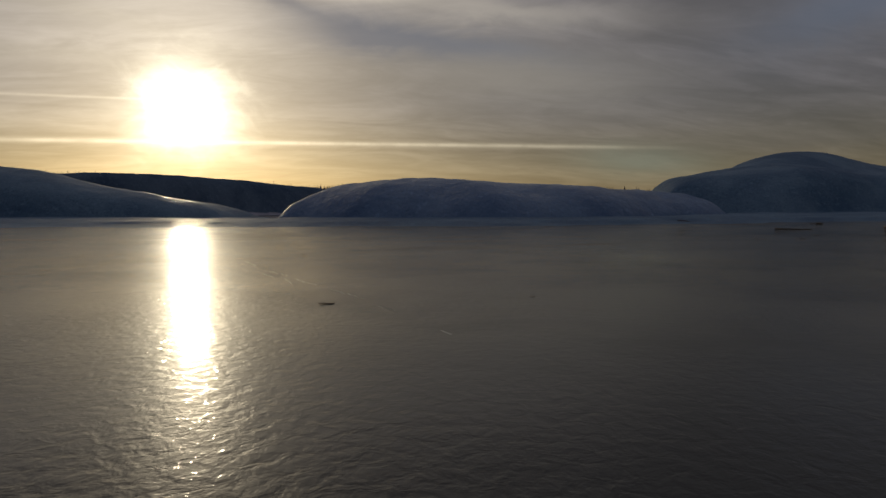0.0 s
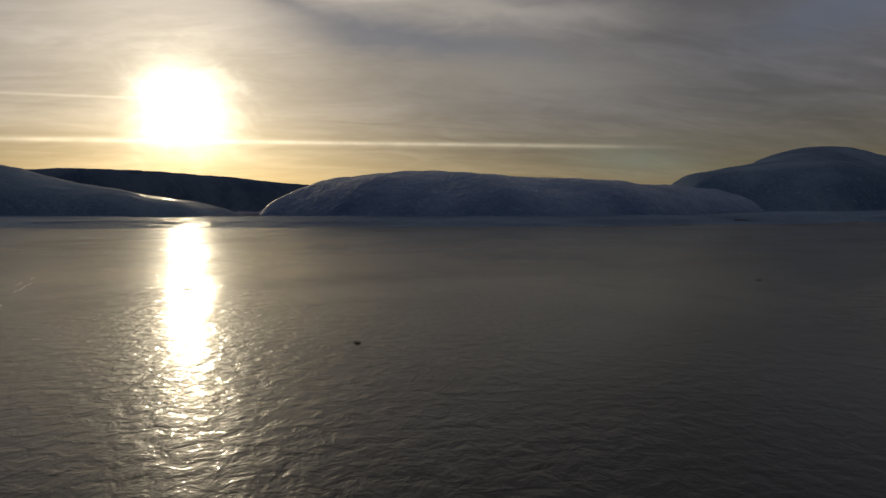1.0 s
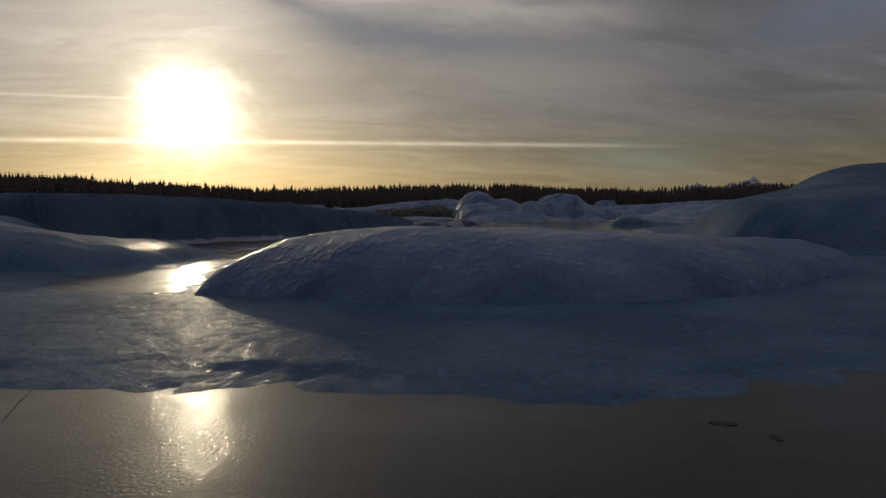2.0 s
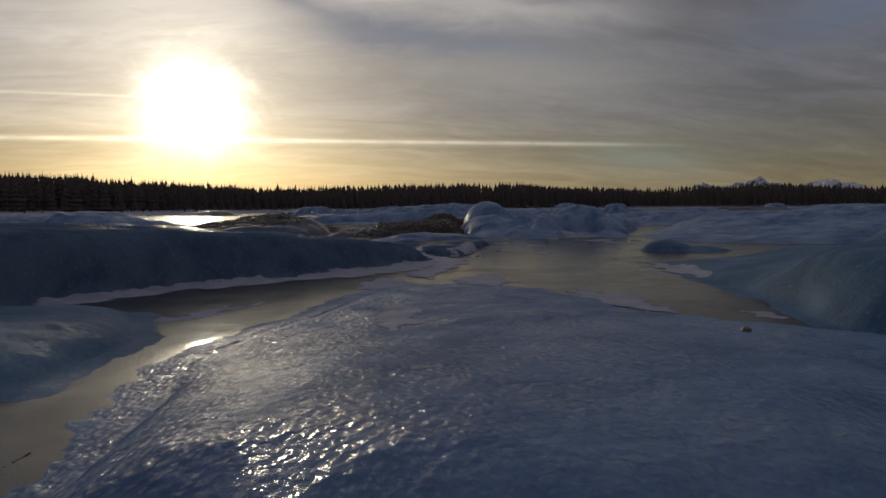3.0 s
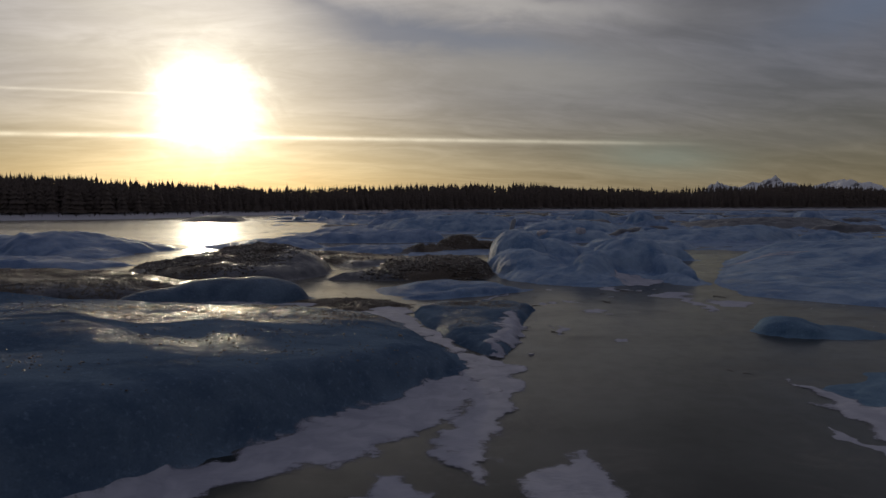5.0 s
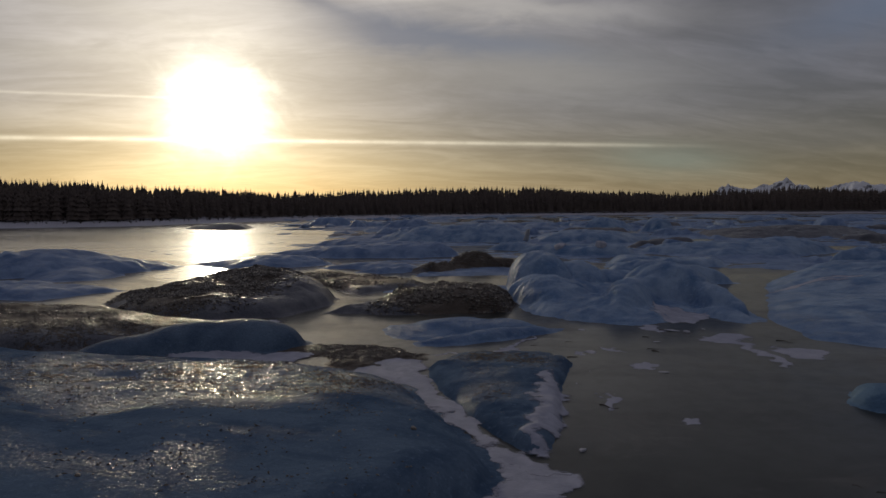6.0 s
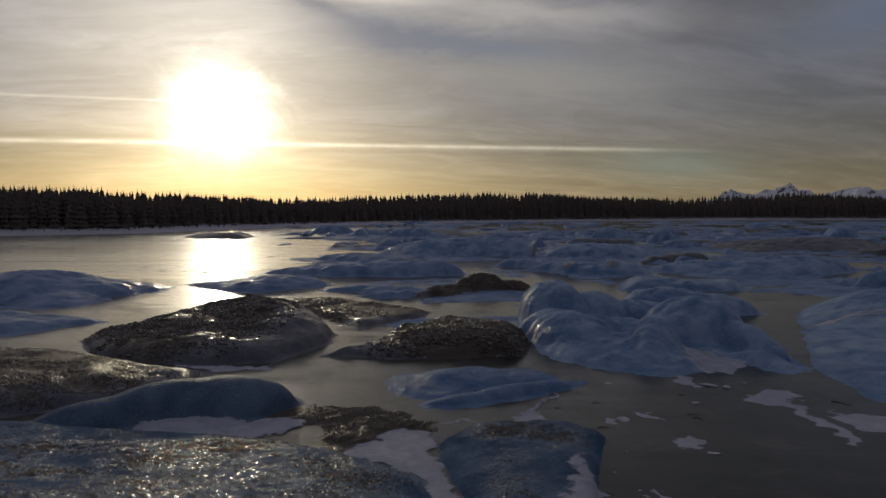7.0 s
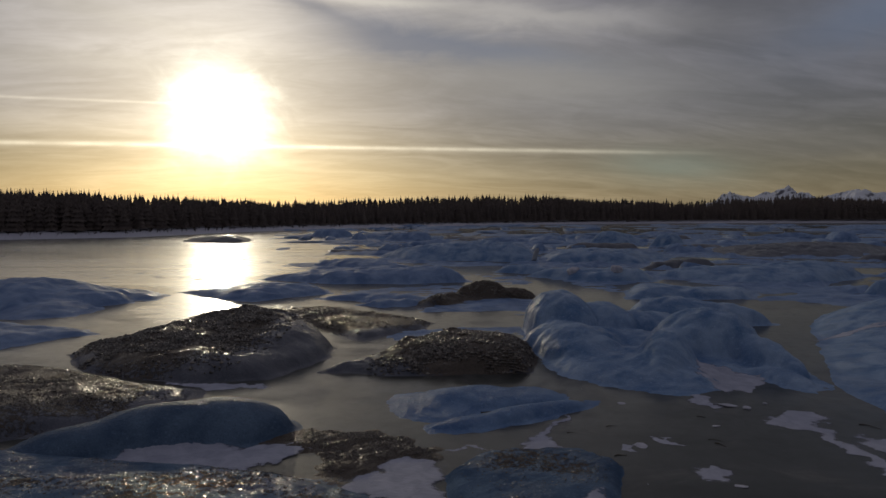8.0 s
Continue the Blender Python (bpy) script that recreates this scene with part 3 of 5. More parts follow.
iceberg("iceberg", "rounded teal ice dome beside a frozen channel",
        [(-20, 13.8), (-11, 14.0), (-7, 14.1), (-5.4, 14.5), (-4.8, 15.8), (-4.6, 18.4), (-5.8, 20.8), (-10, 21.4), (-20, 21)],
        [(-14, 16.4, 1.46), (-9.8, 15.9, 1.3), (-7.3, 15.8, 0.95), (-6.3, 15.9, 0.62), (-5.6, 17, 0.3), (-5.3, 15.6, 0.42), (-7, 19, 0.3), (-12, 19.6, 1.0)], 1.4, 0.07, ICE_TEAL, reach=1.6, soften=14)
iceberg("iceberg", "tall pale blue berg with a rounded peak, snow at its foot",
        [(6.5, 18.4), (9, 17.2), (13, 18.2), (20, 19), (26, 24), (24, 32), (17, 34), (10, 33.4), (8.2, 32), (7.5, 28), (7.1, 22)],
        [(14.3, 24.8, 2.62), (14.0, 20.6, 1.15), (17, 20.6, 1.0), (20, 21, 1.0), (16.6, 22.6, 1.35), (12.6, 23.5, 2.0), (10.0, 21.4, 1.62), (8.0, 20.2, 1.05), (8.4, 24.5, 0.5), (9.2, 27.5, 0.3), (9.4, 30.5, 0.14), (12, 28, 0.9), (16.8, 24.8, 1.72), (20, 24.6, 1.5), (24, 26, 1.4), (14, 32, 0.6), (9.5, 33, 0.1)], 1.5, 0.09, ICE_TEAL, reach=2.0, soften=18)
iceberg("iceberg", "long grey-blue ice tongue, steep in front, sooty with grit on top",
        [(-17, 20.2), (-9.5, 21.8), (-6.9, 25), (-5.2, 27.4), (-3.2, 30.2), (-1.0, 33.0), (-0.55, 34.4), (-0.8, 35.8), (-1.8, 38.6), (-2.8, 41.0), (-4.4, 42.4), (-8, 43.4), (-13, 44.2), (-17, 45), (-24, 44), (-26, 30)],
        [(-11, 25.4, 1.5), (-8.4, 27.4, 1.42), (-5.4, 28.8, 1.26), (-3.1, 31.6, 0.95), (-1.7, 34.2, 0.66),
         (-12, 28.6, 1.42), (-8, 30.6, 1.25), (-5, 31.6, 1.06), (-3.2, 33.4, 0.78),
         (-14, 31.8, 1.55), (-10.5, 33.4, 1.42), (-7, 34.6, 1.2), (-4.4, 35.4, 0.92), (-2.4, 36.4, 0.55),
         (-13, 35.4, 0.9), (-9, 36.4, 0.72), (-5.5, 37.4, 0.56),
         (-15, 41.5, 0.5), (-11, 42, 0.42), (-7, 41.7, 0.42), (-3.8, 40.6, 0.42), (-20, 31, 1.65), (-20, 38, 0.9)], 1.1, 0.07, ICE_RIPPLED,
        [(-9, 40.0, 11, 6.5, 0.42), (-19, 37, 10, 8, 0.44), (-4.4, 41.6, 4.5, 3.0, 0.42), (-8, 32.0, 10, 5.0, 0.19)], 20000, reach=1.5, rough=0.03, soften=20, ripple=0.035, grain=1.8, calm=35.0, size=(0.006, 0.04))
iceberg("iceberg", "broken block of blue ice split from the long tongue",
        [(-2.0, 43.4), (-1.7, 41.3), (-0.8, 38.4), (-0.2, 36.9), (0.5, 35.7), (0.95, 36.0), (1.35, 37.6), (1.7, 40.2), (2.1, 41.8), (2.7, 44.2), (1.8, 45.2), (0.6, 45.2), (-1.1, 44.8)],
        [(0.3, 38.6, 0.28), (0.6, 41.5, 0.3), (-0.3, 43.8, 0.28), (1.2, 43.5, 0.3)], 0.5, 0.05, ICE_RIPPLED, [(0.4, 43.8, 2.8, 2.6, 0.42), (-0.4, 40.8, 1.6, 4.5, 0.36)], 1500, rough=0.04, soften=8, wobble=0.08, ripple=0.04, skirt=0.08, size=(0.006, 0.03))
iceberg("iceberg", "smooth dark whaleback of ice with snow in its lee", (), [(0, 0, 0)], 0.7, 0.06, ICE_SLATE, rough=0.03, soften=8, ripple=0.01, wobble=0.15, skirt=0.25,
        lobes=((-9.2, 47.0, 2.2, 1.5, 0, 1.02, 0.55), (-10.7, 46.4, 2.5, 1.4, 25, 1.02, 0.6), (-12.3, 45.4, 2.4, 1.1, 32, 0.72, 0.6), (-13.9, 44.0, 2.0, 0.8, 36, 0.34, 0.7)))
iceberg("iceberg", "low gravel-strewn ice flank, dark with grit",
        [(-27, 52), (-20, 53.8), (-15, 52.6), (-11.9, 51.4), (-11.7, 49.8), (-13.5, 47.6), (-16, 45.8), (-22, 45.2), (-29, 47)],
        [(-17, 49.5, 0.75), (-24, 49.5, 0.9), (-13, 50, 0.4)], 1.6, 0.1, ICE_GREY, [(-19, 49.5, 10, 5.5, 0.8)], 12000, rough=0.09, ripple=0.03, size=(0.008, 0.05))
iceberg("dirty_iceberg", "gravel-covered ice mound with a bare blue shoulder",
        [(-20.4, 58.2), (-18, 55.2), (-15.5, 53.8), (-12.2, 53), (-9.7, 53.8), (-8.0, 58), (-8.2, 60.4), (-10.3, 65), (-14, 67.5), (-18.3, 64)],
        [(-12.6, 63, 1.5), (-10.6, 60.5, 1.3), (-15.5, 60, 1.05), (-12.5, 56.5, 0.85), (-18.3, 59, 0.5)], 2.6, 0.1, ICE_GREY,
        [(-15.0, 59.6, 5.6, 8.5, 1.05), (-18.4, 58.6, 3.0, 3.0, 0.8)], 26000, reach=2.6, rough=0.2, size=(0.010, 0.13), ripple=0.045, skirt=0.25)
iceberg("dirty_iceberg", "flat spread of brown grit on thin ice",
        [(-15.5, 75), (-9, 73), (-3.5, 68.4), (-3.8, 66.4), (-7.2, 62.6), (-9.0, 65.2), (-11, 67.8), (-14, 70.5)],
        [(-9, 69, 0.4), (-5, 67, 0.3), (-13, 73, 0.4)], 1.2, 0.12, ICE_GREY, [(-9, 69, 8, 7, 1.1)], 2500, rough=0.10, size=(0.02, 0.1))
iceberg("dirty_iceberg", "black gravel-capped ice mound tapering to a point",
        [(-7.6, 54.9), (-3.2, 54.7), (1.3, 55.2), (2.0, 58.4), (0.9, 61), (-3, 62), (-5.5, 58.3)],
        [(0.4, 59.3, 1.1), (-2.3, 58, 0.9), (-5.3, 56, 0.45)], 1.6, 0.09, ICE_GREY, [(-1.5, 57.8, 5.6, 4.8, 1.2)], 18000, reach=2.0, rough=0.2, size=(0.010, 0.13), ripple=0.045, skirt=0.25)
iceberg("dirty_iceberg", "small black gravel mound with two humps", (), [(0, 0, 0)], 0.9, 0.10, ICE_GREY, [(-0.6, 80.6, 8, 6, 1.6)], 3000, rough=0.22, soften=2, wobble=0.7, ripple=0.05, size=(0.03, 0.12),
        lobes=((0.4, 82.0, 2.6, 1.8, 0, 1.3, 0.9), (2.5, 82.4, 2.1, 1.2, 0, 0.75, 0.9), (-3.6, 77.9, 1.3, 2.4, -20, 0.65, 0.9), (-2.0, 80.0, 2.2, 1.2, 25, 0.45, 0.9)))
iceberg("iceberg", "low blue slab rising from the lake ice", (), [(0, 0, 0)], 0.6, 0.06, ICE_GLASSY, rough=0.05, soften=5, wobble=0.25, skirt=0.2,
        lobes=((-0.7, 50.8, 2.6, 1.3, 2, 0.44, 0.6), (1.0, 51.1, 1.3, 0.9, 8, 0.36, 0.7), (-2.6, 49.9, 1.4, 1.8, 15, 0.20, 0.9)))
iceberg("iceberg", "narrow curved ridge of blue ice", (), [(0, 0, 0)], 0.4, 0.05, ICE_GLASSY, rough=0.03, soften=4, wobble=0.2, skirt=0.2,
        lobes=((-1.1, 47.9, 1.5, 0.6, 24, 0.24, 0.7), (0.3, 48.7, 1.7, 0.6, 31, 0.36, 0.7), (1.7, 49.6, 1.4, 0.45, 30, 0.28, 0.8)))
iceberg("iceberg", "large blue berg, steep at one end and hollowed at the other", (), [(0, 0, 0)], 0.8, 0.06, ICE_BLUE, rough=0.14, soften=3, wobble=0.35, skirt=0.3,
        lobes=((4.1, 64.9, 2.0, 3.0, 10, 2.45, 0.45), (6.0, 65.2, 2.7, 2.6, -15, 1.85, 0.6), (9.0, 66.0, 2.8, 1.8, 0, 1.2, 0.6), (3.9, 60.2, 2.1, 4.0, 12, 1.40, 0.5), (5.2, 60.8, 2.2, 3.0, -10, 1.15, 0.7),
               (6.0, 56.4, 3.4, 4.4, 25, 0.68, 0.9), (7.4, 61.5, 2.6, 3.2, 0, 0.8, 0.8), (8.1, 57.7, 1.4, 4.8, -22, 1.5, 0.75), (9.9, 57.6, 1.8, 2.4, 0, 0.36, 0.9), (10.6, 60.0, 2.7, 2.6, -8, 2.15, 0.5), (12.0, 57.6, 0.9, 3.6, 10, 1.2, 0.6), (11.7, 54.4, 0.7, 1.8, 15, 0.35, 0.8)))
iceberg("iceberg", "broad low sheet of pale blue ice in terraces",
        [(13.2, 48.3), (13.9, 54), (16.8, 60.5), (20, 68), (23.5, 73), (34, 75), (46, 70), (46, 50), (30, 44), (18, 44.4)],
        [(18.5, 61, 0.5), (22, 63, 0.85), (27, 64, 1.5), (36, 63, 2.0), (17, 52, 0.45), (28, 52, 0.9), (40, 55, 1.4), (22, 55, 0.6)], 4.5, 0.13, ICE_BLUE, reach=3.0, rough=0.10, soften=10, power=0.8, crags=0.12, skirt=0.3)
iceberg("iceberg", "small blue ice hummock frozen into the lake", (), [(0, 0, 0)], 0.6, 0.05, ICE_TEAL, rough=0.04, soften=5, wobble=0.3, skirt=0.15,
        lobes=((10.6, 39.5, 1.1, 1.2, 0, 0.5, 0.6), (11.8, 39.2, 1.4, 1.1, 0, 0.2, 0.8)))
iceberg("dirty_iceberg", "low hump of gritty ice beside the whaleback", (), [(0, 0, 0)], 0.4, 0.05, ICE_GREY, [(-4.8, 45.4, 4.0, 3.2, 1.2)], 5000, rough=0.10, soften=3, wobble=0.4, ripple=0.05, skirt=0.25, size=(0.008, 0.05),
        lobes=((-5.6, 46.0, 1.7, 0.8, -12, 0.14, 0.7), (-4.4, 45.6, 1.5, 1.1, -20, 0.20, 0.7), (-4.6, 44.2, 0.8, 0.9, 0, 0.13, 0.7), (-3.4, 45.3, 0.9, 0.6, -30, 0.12, 0.8)))

# ---------------------------------------------------------------- the bergs further out
def far_berg(label, outline, tops, edge, mat):
    far = max(0.1, sum(p[1] for p in outline) / len(outline) / 500)
    xs, ys = [p[0] for p in outline], [p[1] for p in outline]
    gx, gy = np.meshgrid(np.linspace(min(xs), max(xs), 30), np.linspace(min(ys), max(ys), 30))
    edge = max(edge, 0.75 * float(inside_distance(gx, gy, outline).max()))
    iceberg("iceberg", label, outline, [(x, y, 0.95 * h) for x, y, h in tops], edge, far, mat, rough=0.14, crags=0.22, wobble=0.8, power=0.7, reach=max(2.0, edge * 1.3), soften=4, seed=outline[0][0])


iceberg("iceberg", "wedge-shaped berg with a sharp upturned tip", (), [(0, 0, 0)], 1.2, 0.14, ICE, rough=0.10, crags=0.10, soften=3, wobble=0.7, seed=4.0,
        lobes=((-35.5, 78.2, 5.0, 6.5, 10, 1.75, 0.65), (-37.4, 75.5, 2.2, 3.4, 0, 1.75, 1.2), (-32.0, 78.6, 5.0, 4.8, -35, 1.15, 0.7), (-29.2, 81.8, 3.8, 2.2, -40, 0.45, 0.8), (-43.0, 77.0, 6.5, 6.5, 0, 1.5, 0.6), (-30.8, 73.4, 3.0, 4.0, 20, 0.6, 0.7)))
far_berg("low tongue of blue ice", [(-33, 60), (-25, 59.8), (-22.6, 63.8), (-24.5, 65.4), (-33, 66)], [(-28.5, 63, 0.62), (-24.6, 62.8, 0.28)], 1.8, ICE)
far_berg("slim blue whaleback in the frozen channel", [(-25.3, 84.2), (-21, 79.8), (-17.4, 78.7), (-13, 84.4), (-14, 87), (-20, 89)], [(-18, 83.6, 1.0), (-22, 83.2, 0.6)], 2.0, ICE)
far_berg("flat floe of grey-blue ice", [(-13, 80.6), (-9, 78.6), (-5.2, 79.2), (-4.6, 81), (-9, 83)], [(-9, 80.6, 0.5)], 1.2, ICE)
far_berg("small flat ice floe", [(-9, 77), (-7.6, 75.8), (-4.3, 76.6), (-4.6, 78.3), (-7.5, 78.4)], [(-6.5, 77.2, 0.4)], 0.9, ICE)
far_berg("long low berg with two swells", [(-22.5, 96), (-14.2, 92.6), (-6, 92.6), (-0.8, 94.8), (-2, 99), (-9, 103), (-18, 101)], [(-5, 98, 1.35), (-12, 97, 1.05), (-18, 97.5, 0.8)], 2.4, ICE)
far_berg("low berg behind a snowy flat", [(-21.7, 116), (-17, 111), (-11.6, 108.2), (-8, 113), (-12, 119)], [(-15, 114, 1.2), (-11, 113, 0.9)], 2.4, ICE)
far_berg("long blue berg with a high rounded back", [(-15, 135), (-10, 128), (-4, 126), (9.5, 123.4), (10.5, 131), (8, 139), (-5, 140)], [(-9, 131, 1.9), (-1, 131, 2.4), (6, 130.5, 3.0)], 3.0, ICE_BLUE)
far_berg("low blue berg with a level top", [(10.8, 123.5), (23, 120.5), (33, 136), (22, 140), (12, 137)], [(14, 130, 1.7), (20, 128, 2.0), (28, 133, 1.2)], 3.0, ICE_BLUE)
far_berg("weathered berg with white icy knobs", [(5.8, 101), (11, 95.2), (18, 95), (19.2, 98.5), (12, 102)], [(8, 99, 1.35), (12.8, 97.6, 0.8), (14.6, 97, 1.4), (16.8, 97.4, 1.0)], 1.4, ICE_BLUE)
far_berg("broad berg of blue ice with a cracked face", [(19.9, 101.4), (27, 93.8), (35, 95), (43.5, 102), (38, 107), (25, 107)], [(37, 101.6, 1.9), (31, 100.5, 1.3), (27, 100.5, 1.0), (22, 102, 1.5)], 2.4, ICE_BLUE)
far_berg("long flat dark grey ice back", [(42, 154), (46, 136), (62, 137), (79.5, 152), (65, 161)], [(55, 147, 1.8), (66, 149, 1.7), (47, 148, 1.2)], 5.0, ICE_GREY)
far_berg("blocky berg with a steep pale end", [(33.6, 85.2), (38, 83.6), (45, 88), (37, 90.5)], [(36, 87, 1.5), (40, 87, 1.2)], 1.3, ICE_BLUE)
far_berg("low ridged floe of blue ice", [(11.9, 81.2), (22.4, 82), (24, 86), (14, 88.5)], [(16, 84.6, 0.7), (20, 84.4, 0.6)], 1.8, ICE_BLUE)
far_berg("lumpy low berg with glassy crests", [(9, 69.5), (13, 67.5), (17.5, 68.5), (16, 72), (11, 73)], [(11, 70.4, 1.3), (13.6, 70, 1.5), (15.6, 70.2, 1.1)], 1.2, ICE_BLUE)
far_berg("flat snowy island of ice in the sun's path", [(-71, 193), (-62, 186), (-53, 188), (-55, 200), (-66, 203)], [(-61, 195, 1.6), (-67, 196, 0.9)], 4.0, ICE_GREY)
far_berg("low pale floe far out on the lake", [(-47, 229), (-38, 222), (-33, 228), (-40, 238)], [(-40, 230, 2.4)], 4.0, ICE)
far_berg("small far block of ice", [(-31, 208), (-28, 205), (-26.5, 209), (-29, 212)], [(-29, 208.5, 1.8)], 1.6, ICE)
far_berg("far berg with a domed top", [(-21.5, 201), (-14, 196), (-8, 198), (-9, 206), (-17, 208)], [(-17, 202, 2.0), (-12, 202, 2.6)], 3.4, ICE)
far_berg("low dark floe far out", [(-3, 202), (2, 199), (8.2, 209), (2, 212)], [(3, 206, 0.8)], 2.5, ICE_GREY)
far_berg("domed blue berg far out", [(29, 187), (34, 182), (41.5, 187), (38, 195), (31, 195)], [(35, 188, 3.3), (39, 189, 1.6)], 3.6, ICE_BLUE)
far_berg("blocky blue berg with a white crest", [(39, 173), (42, 169.5), (47, 173), (44, 178)], [(42, 173, 2.6)], 2.2, ICE_BLUE)
far_berg("white far berg catching the light", [(91, 198), (97, 196), (101, 205), (94, 208)], [(96, 202, 2.6)], 2.6, ICE)


def ice_rubble(label, outline, cover, cell, seed):
    """Wide crusts of broken ice and frozen slush, hardly higher than the lake."""
    relief = Relief(outline, [(outline[0][0], outline[0][1], 0.05)], 9.0, cell, rough=0.0, wobble=4.0, soften=0, skirt=0)
    patches = fbm(relief.gx * 0.10 + seed, relief.gy * 0.16, 5) + 0.35 * fbm(relief.gx * 0.7, relief.gy * 0.9 + seed, 3)
    lumps = np.clip(fbm(relief.gx * 0.45 - seed, relief.gy * 0.6, 4) - 0.12, 0, 1)
    inside = np.clip(relief.d / 9.0, 0, 1)
    relief.z = np.where(relief.d > 0, np.minimum(0.5 * (patches + cover) * inside, 0.10) + 0.9 * lumps * inside * (patches + cover > 0.1), -0.2)
    relief.foot = -0.03
    me = relief.mesh("ice_rubble", ICE)
    tagged(new("ice_rubble", me), label, "ice crust", kind="stuff")


ice_rubble("broken crust of bluish ice between the bergs", [(16, 76), (30, 78), (60, 84), (120, 130), (160, 220), (60, 250), (6, 215), (4, 140), (5, 104)], 0.10, 0.5, 4.0)
ice_rubble("thin frozen slush between low floes", [(-24, 100), (-14, 86), (-4, 84), (4, 92), (6, 150), (4, 230), (-30, 245), (-40, 215), (-26, 150)], -0.02, 0.5, 9.0)
ice_rubble("frosty crust round the gravel mounds", [(-9, 66), (-3, 62), (2, 63), (4, 72), (5, 84), (-4, 92), (-14, 84), (-12, 76)], 0.02, 0.25, 14.0)


def far_floes():
    """Low floes and rubble scattered over the far lake, too many to count."""
    rng = np.random.RandomState(5)
    verts, faces = [], []
    for _ in range(420):
        y = 150 + 330 * rng.rand() ** 1.3
        x = -0.25 * y + 1.15 * y * rng.rand()
        w, dpt, h = (1.5 + 7 * rng.rand() ** 2) * y / 220, (2 + 5 * rng.rand()) * y / 220, (0.15 + 1.1 * rng.rand() ** 2.5)
        a0 = len(verts)
        m = 10
        for ring, lift in ((1.0, -0.05), (0.8, 0.6), (0.4, 1.0)):
            for k in range(m):
                r = ring * (0.75 + 0.5 * rng.rand())
                verts.append((x + w * r * math.cos(6.2832 * k / m), y + dpt * r * math.sin(6.2832 * k / m), max(lift * h * (0.7 + 0.6 * rng.rand()), -0.05)))
        for ring in (0, 1):
            for k in range(m):
                b, c = a0 + ring * m + k, a0 + ring * m + (k + 1) % m
                faces.append((b, c, c + m, b + m))
        faces.append(tuple(a0 + 2 * m + k for k in range(m)))
    me = solid("far_floes", verts, faces, ICE, True)
    tagged(new("far_floes", me), "scattered low ice floes far out on the lake", "ice floes", kind="stuff")


far_floes()

# ---------------------------------------------------------------- snow on the lake
def drift(label, outline, height, *base):
    span = max(max(p[0] for p in outline) - min(p[0] for p in outline), max(p[1] for p in outline) - min(p[1] for p in outline))
    snow_drift(label, outline, height * 0.35 if height < 0.2 else height, max(0.03, span / 200), 0.5 if height < 0.2 else 0.6, 0.5, outline[0][0], base[0] if base else None, over_most=base[1] if len(base) > 1 else 9.0)


drift("narrow snow fringe along the foot of the ice tongue", [(-8.2, 21.6), (-6.5, 23.7), (-6.0, 24.7), (-5.0, 25.6), (-4.3, 26.4), (-3.6, 27.0), (-2.1, 27.9), (-1.0, 29.4), (-0.4, 30.6), (0.5, 32.4), (0.2, 33.8), (-0.5, 33.9), (-1.4, 32.8), (-2.4, 31.2), (-3.3, 29.9), (-4.2, 28.8), (-5.6, 27.3), (-6.4, 25.9), (-7.4, 24.9), (-8.8, 22.8)], 0.05, "long grey-blue ice tongue, steep in front, sooty with grit on top", 0.13)
drift("snow patch at the tongue's nose", [(-0.5, 27.1), (-0.2, 27.0), (0.2, 28.7), (0.7, 30.6), (1.1, 32.3), (1.3, 34.2), (0.9, 35.0), (0.3, 35.8), (-0.3, 36.4), (-0.6, 35.0), (-0.5, 33.2), (-0.5, 31.0), (-1.1, 28.9), (-0.9, 28.1)], 0.05)
drift("pointed snow patch on dark ice", [(0.1, 26.0), (0.4, 26.9), (0.7, 28.0), (1.3, 28.4), (1.8, 28.7), (2.0, 27.4), (1.85, 26.2), (2.0, 25.6), (1.2, 25.4), (0.6, 25.6)], 0.04)
drift("thin snow patch against the blue dome", [(-2.1, 24.5), (-2.2, 26.1), (-2.0, 27.4), (-1.4, 27.8), (-0.9, 27.1), (-0.4, 25.8), (-0.9, 25.1), (-1.5, 24.5)], 0.03)
drift("pale snow streak over the dome's crest", [(-1.1, 17.4), (-0.6, 17.8), (-0.3, 18.9), (-0.2, 20.5), (-0.6, 20.8), (-1.05, 20.5), (-0.95, 18.9)], 0.02, "smooth low blue ice dome, scalloped and glassy on its sunward side")
drift("thin frosted band along the frozen channel", [(-5.4, 19.9), (-4.6, 20.2), (-4.1, 21.2), (-3.4, 22.6), (-3.8, 22.8), (-4.6, 21.8), (-5.3, 20.7)], 0.02)
drift("snow tongue beside the dome", [(3.0, 24.4), (3.6, 24.9), (4.1, 24.4), (4.5, 23.2), (4.9, 21.6), (4.4, 20.4), (3.7, 21.2), (3.3, 22.8)], 0.03)
drift("long bright snow edge along the tall berg's foot", [(7.5, 34.0), (8.0, 31.6), (8.4, 29.6), (8.7, 27.2), (8.8, 24), (8.2, 20), (7.3, 19), (7.5, 22.4), (7.4, 25.6), (7.1, 27.2), (7.0, 29.0), (7.1, 31.6)], 0.07, "tall pale blue berg with a rounded peak, snow at its foot", 0.13)
drift("thin snow strip beside the bright snow edge", [(6.5, 30.4), (6.8, 28.8), (6.95, 27.2), (6.6, 27.2), (6.3, 28.8)], 0.02)
drift("short snow streak on the dark channel ice", [(5.6, 21.1), (6.2, 21.0), (6.5, 20.2), (6.2, 19.8), (5.7, 20.2)], 0.02)
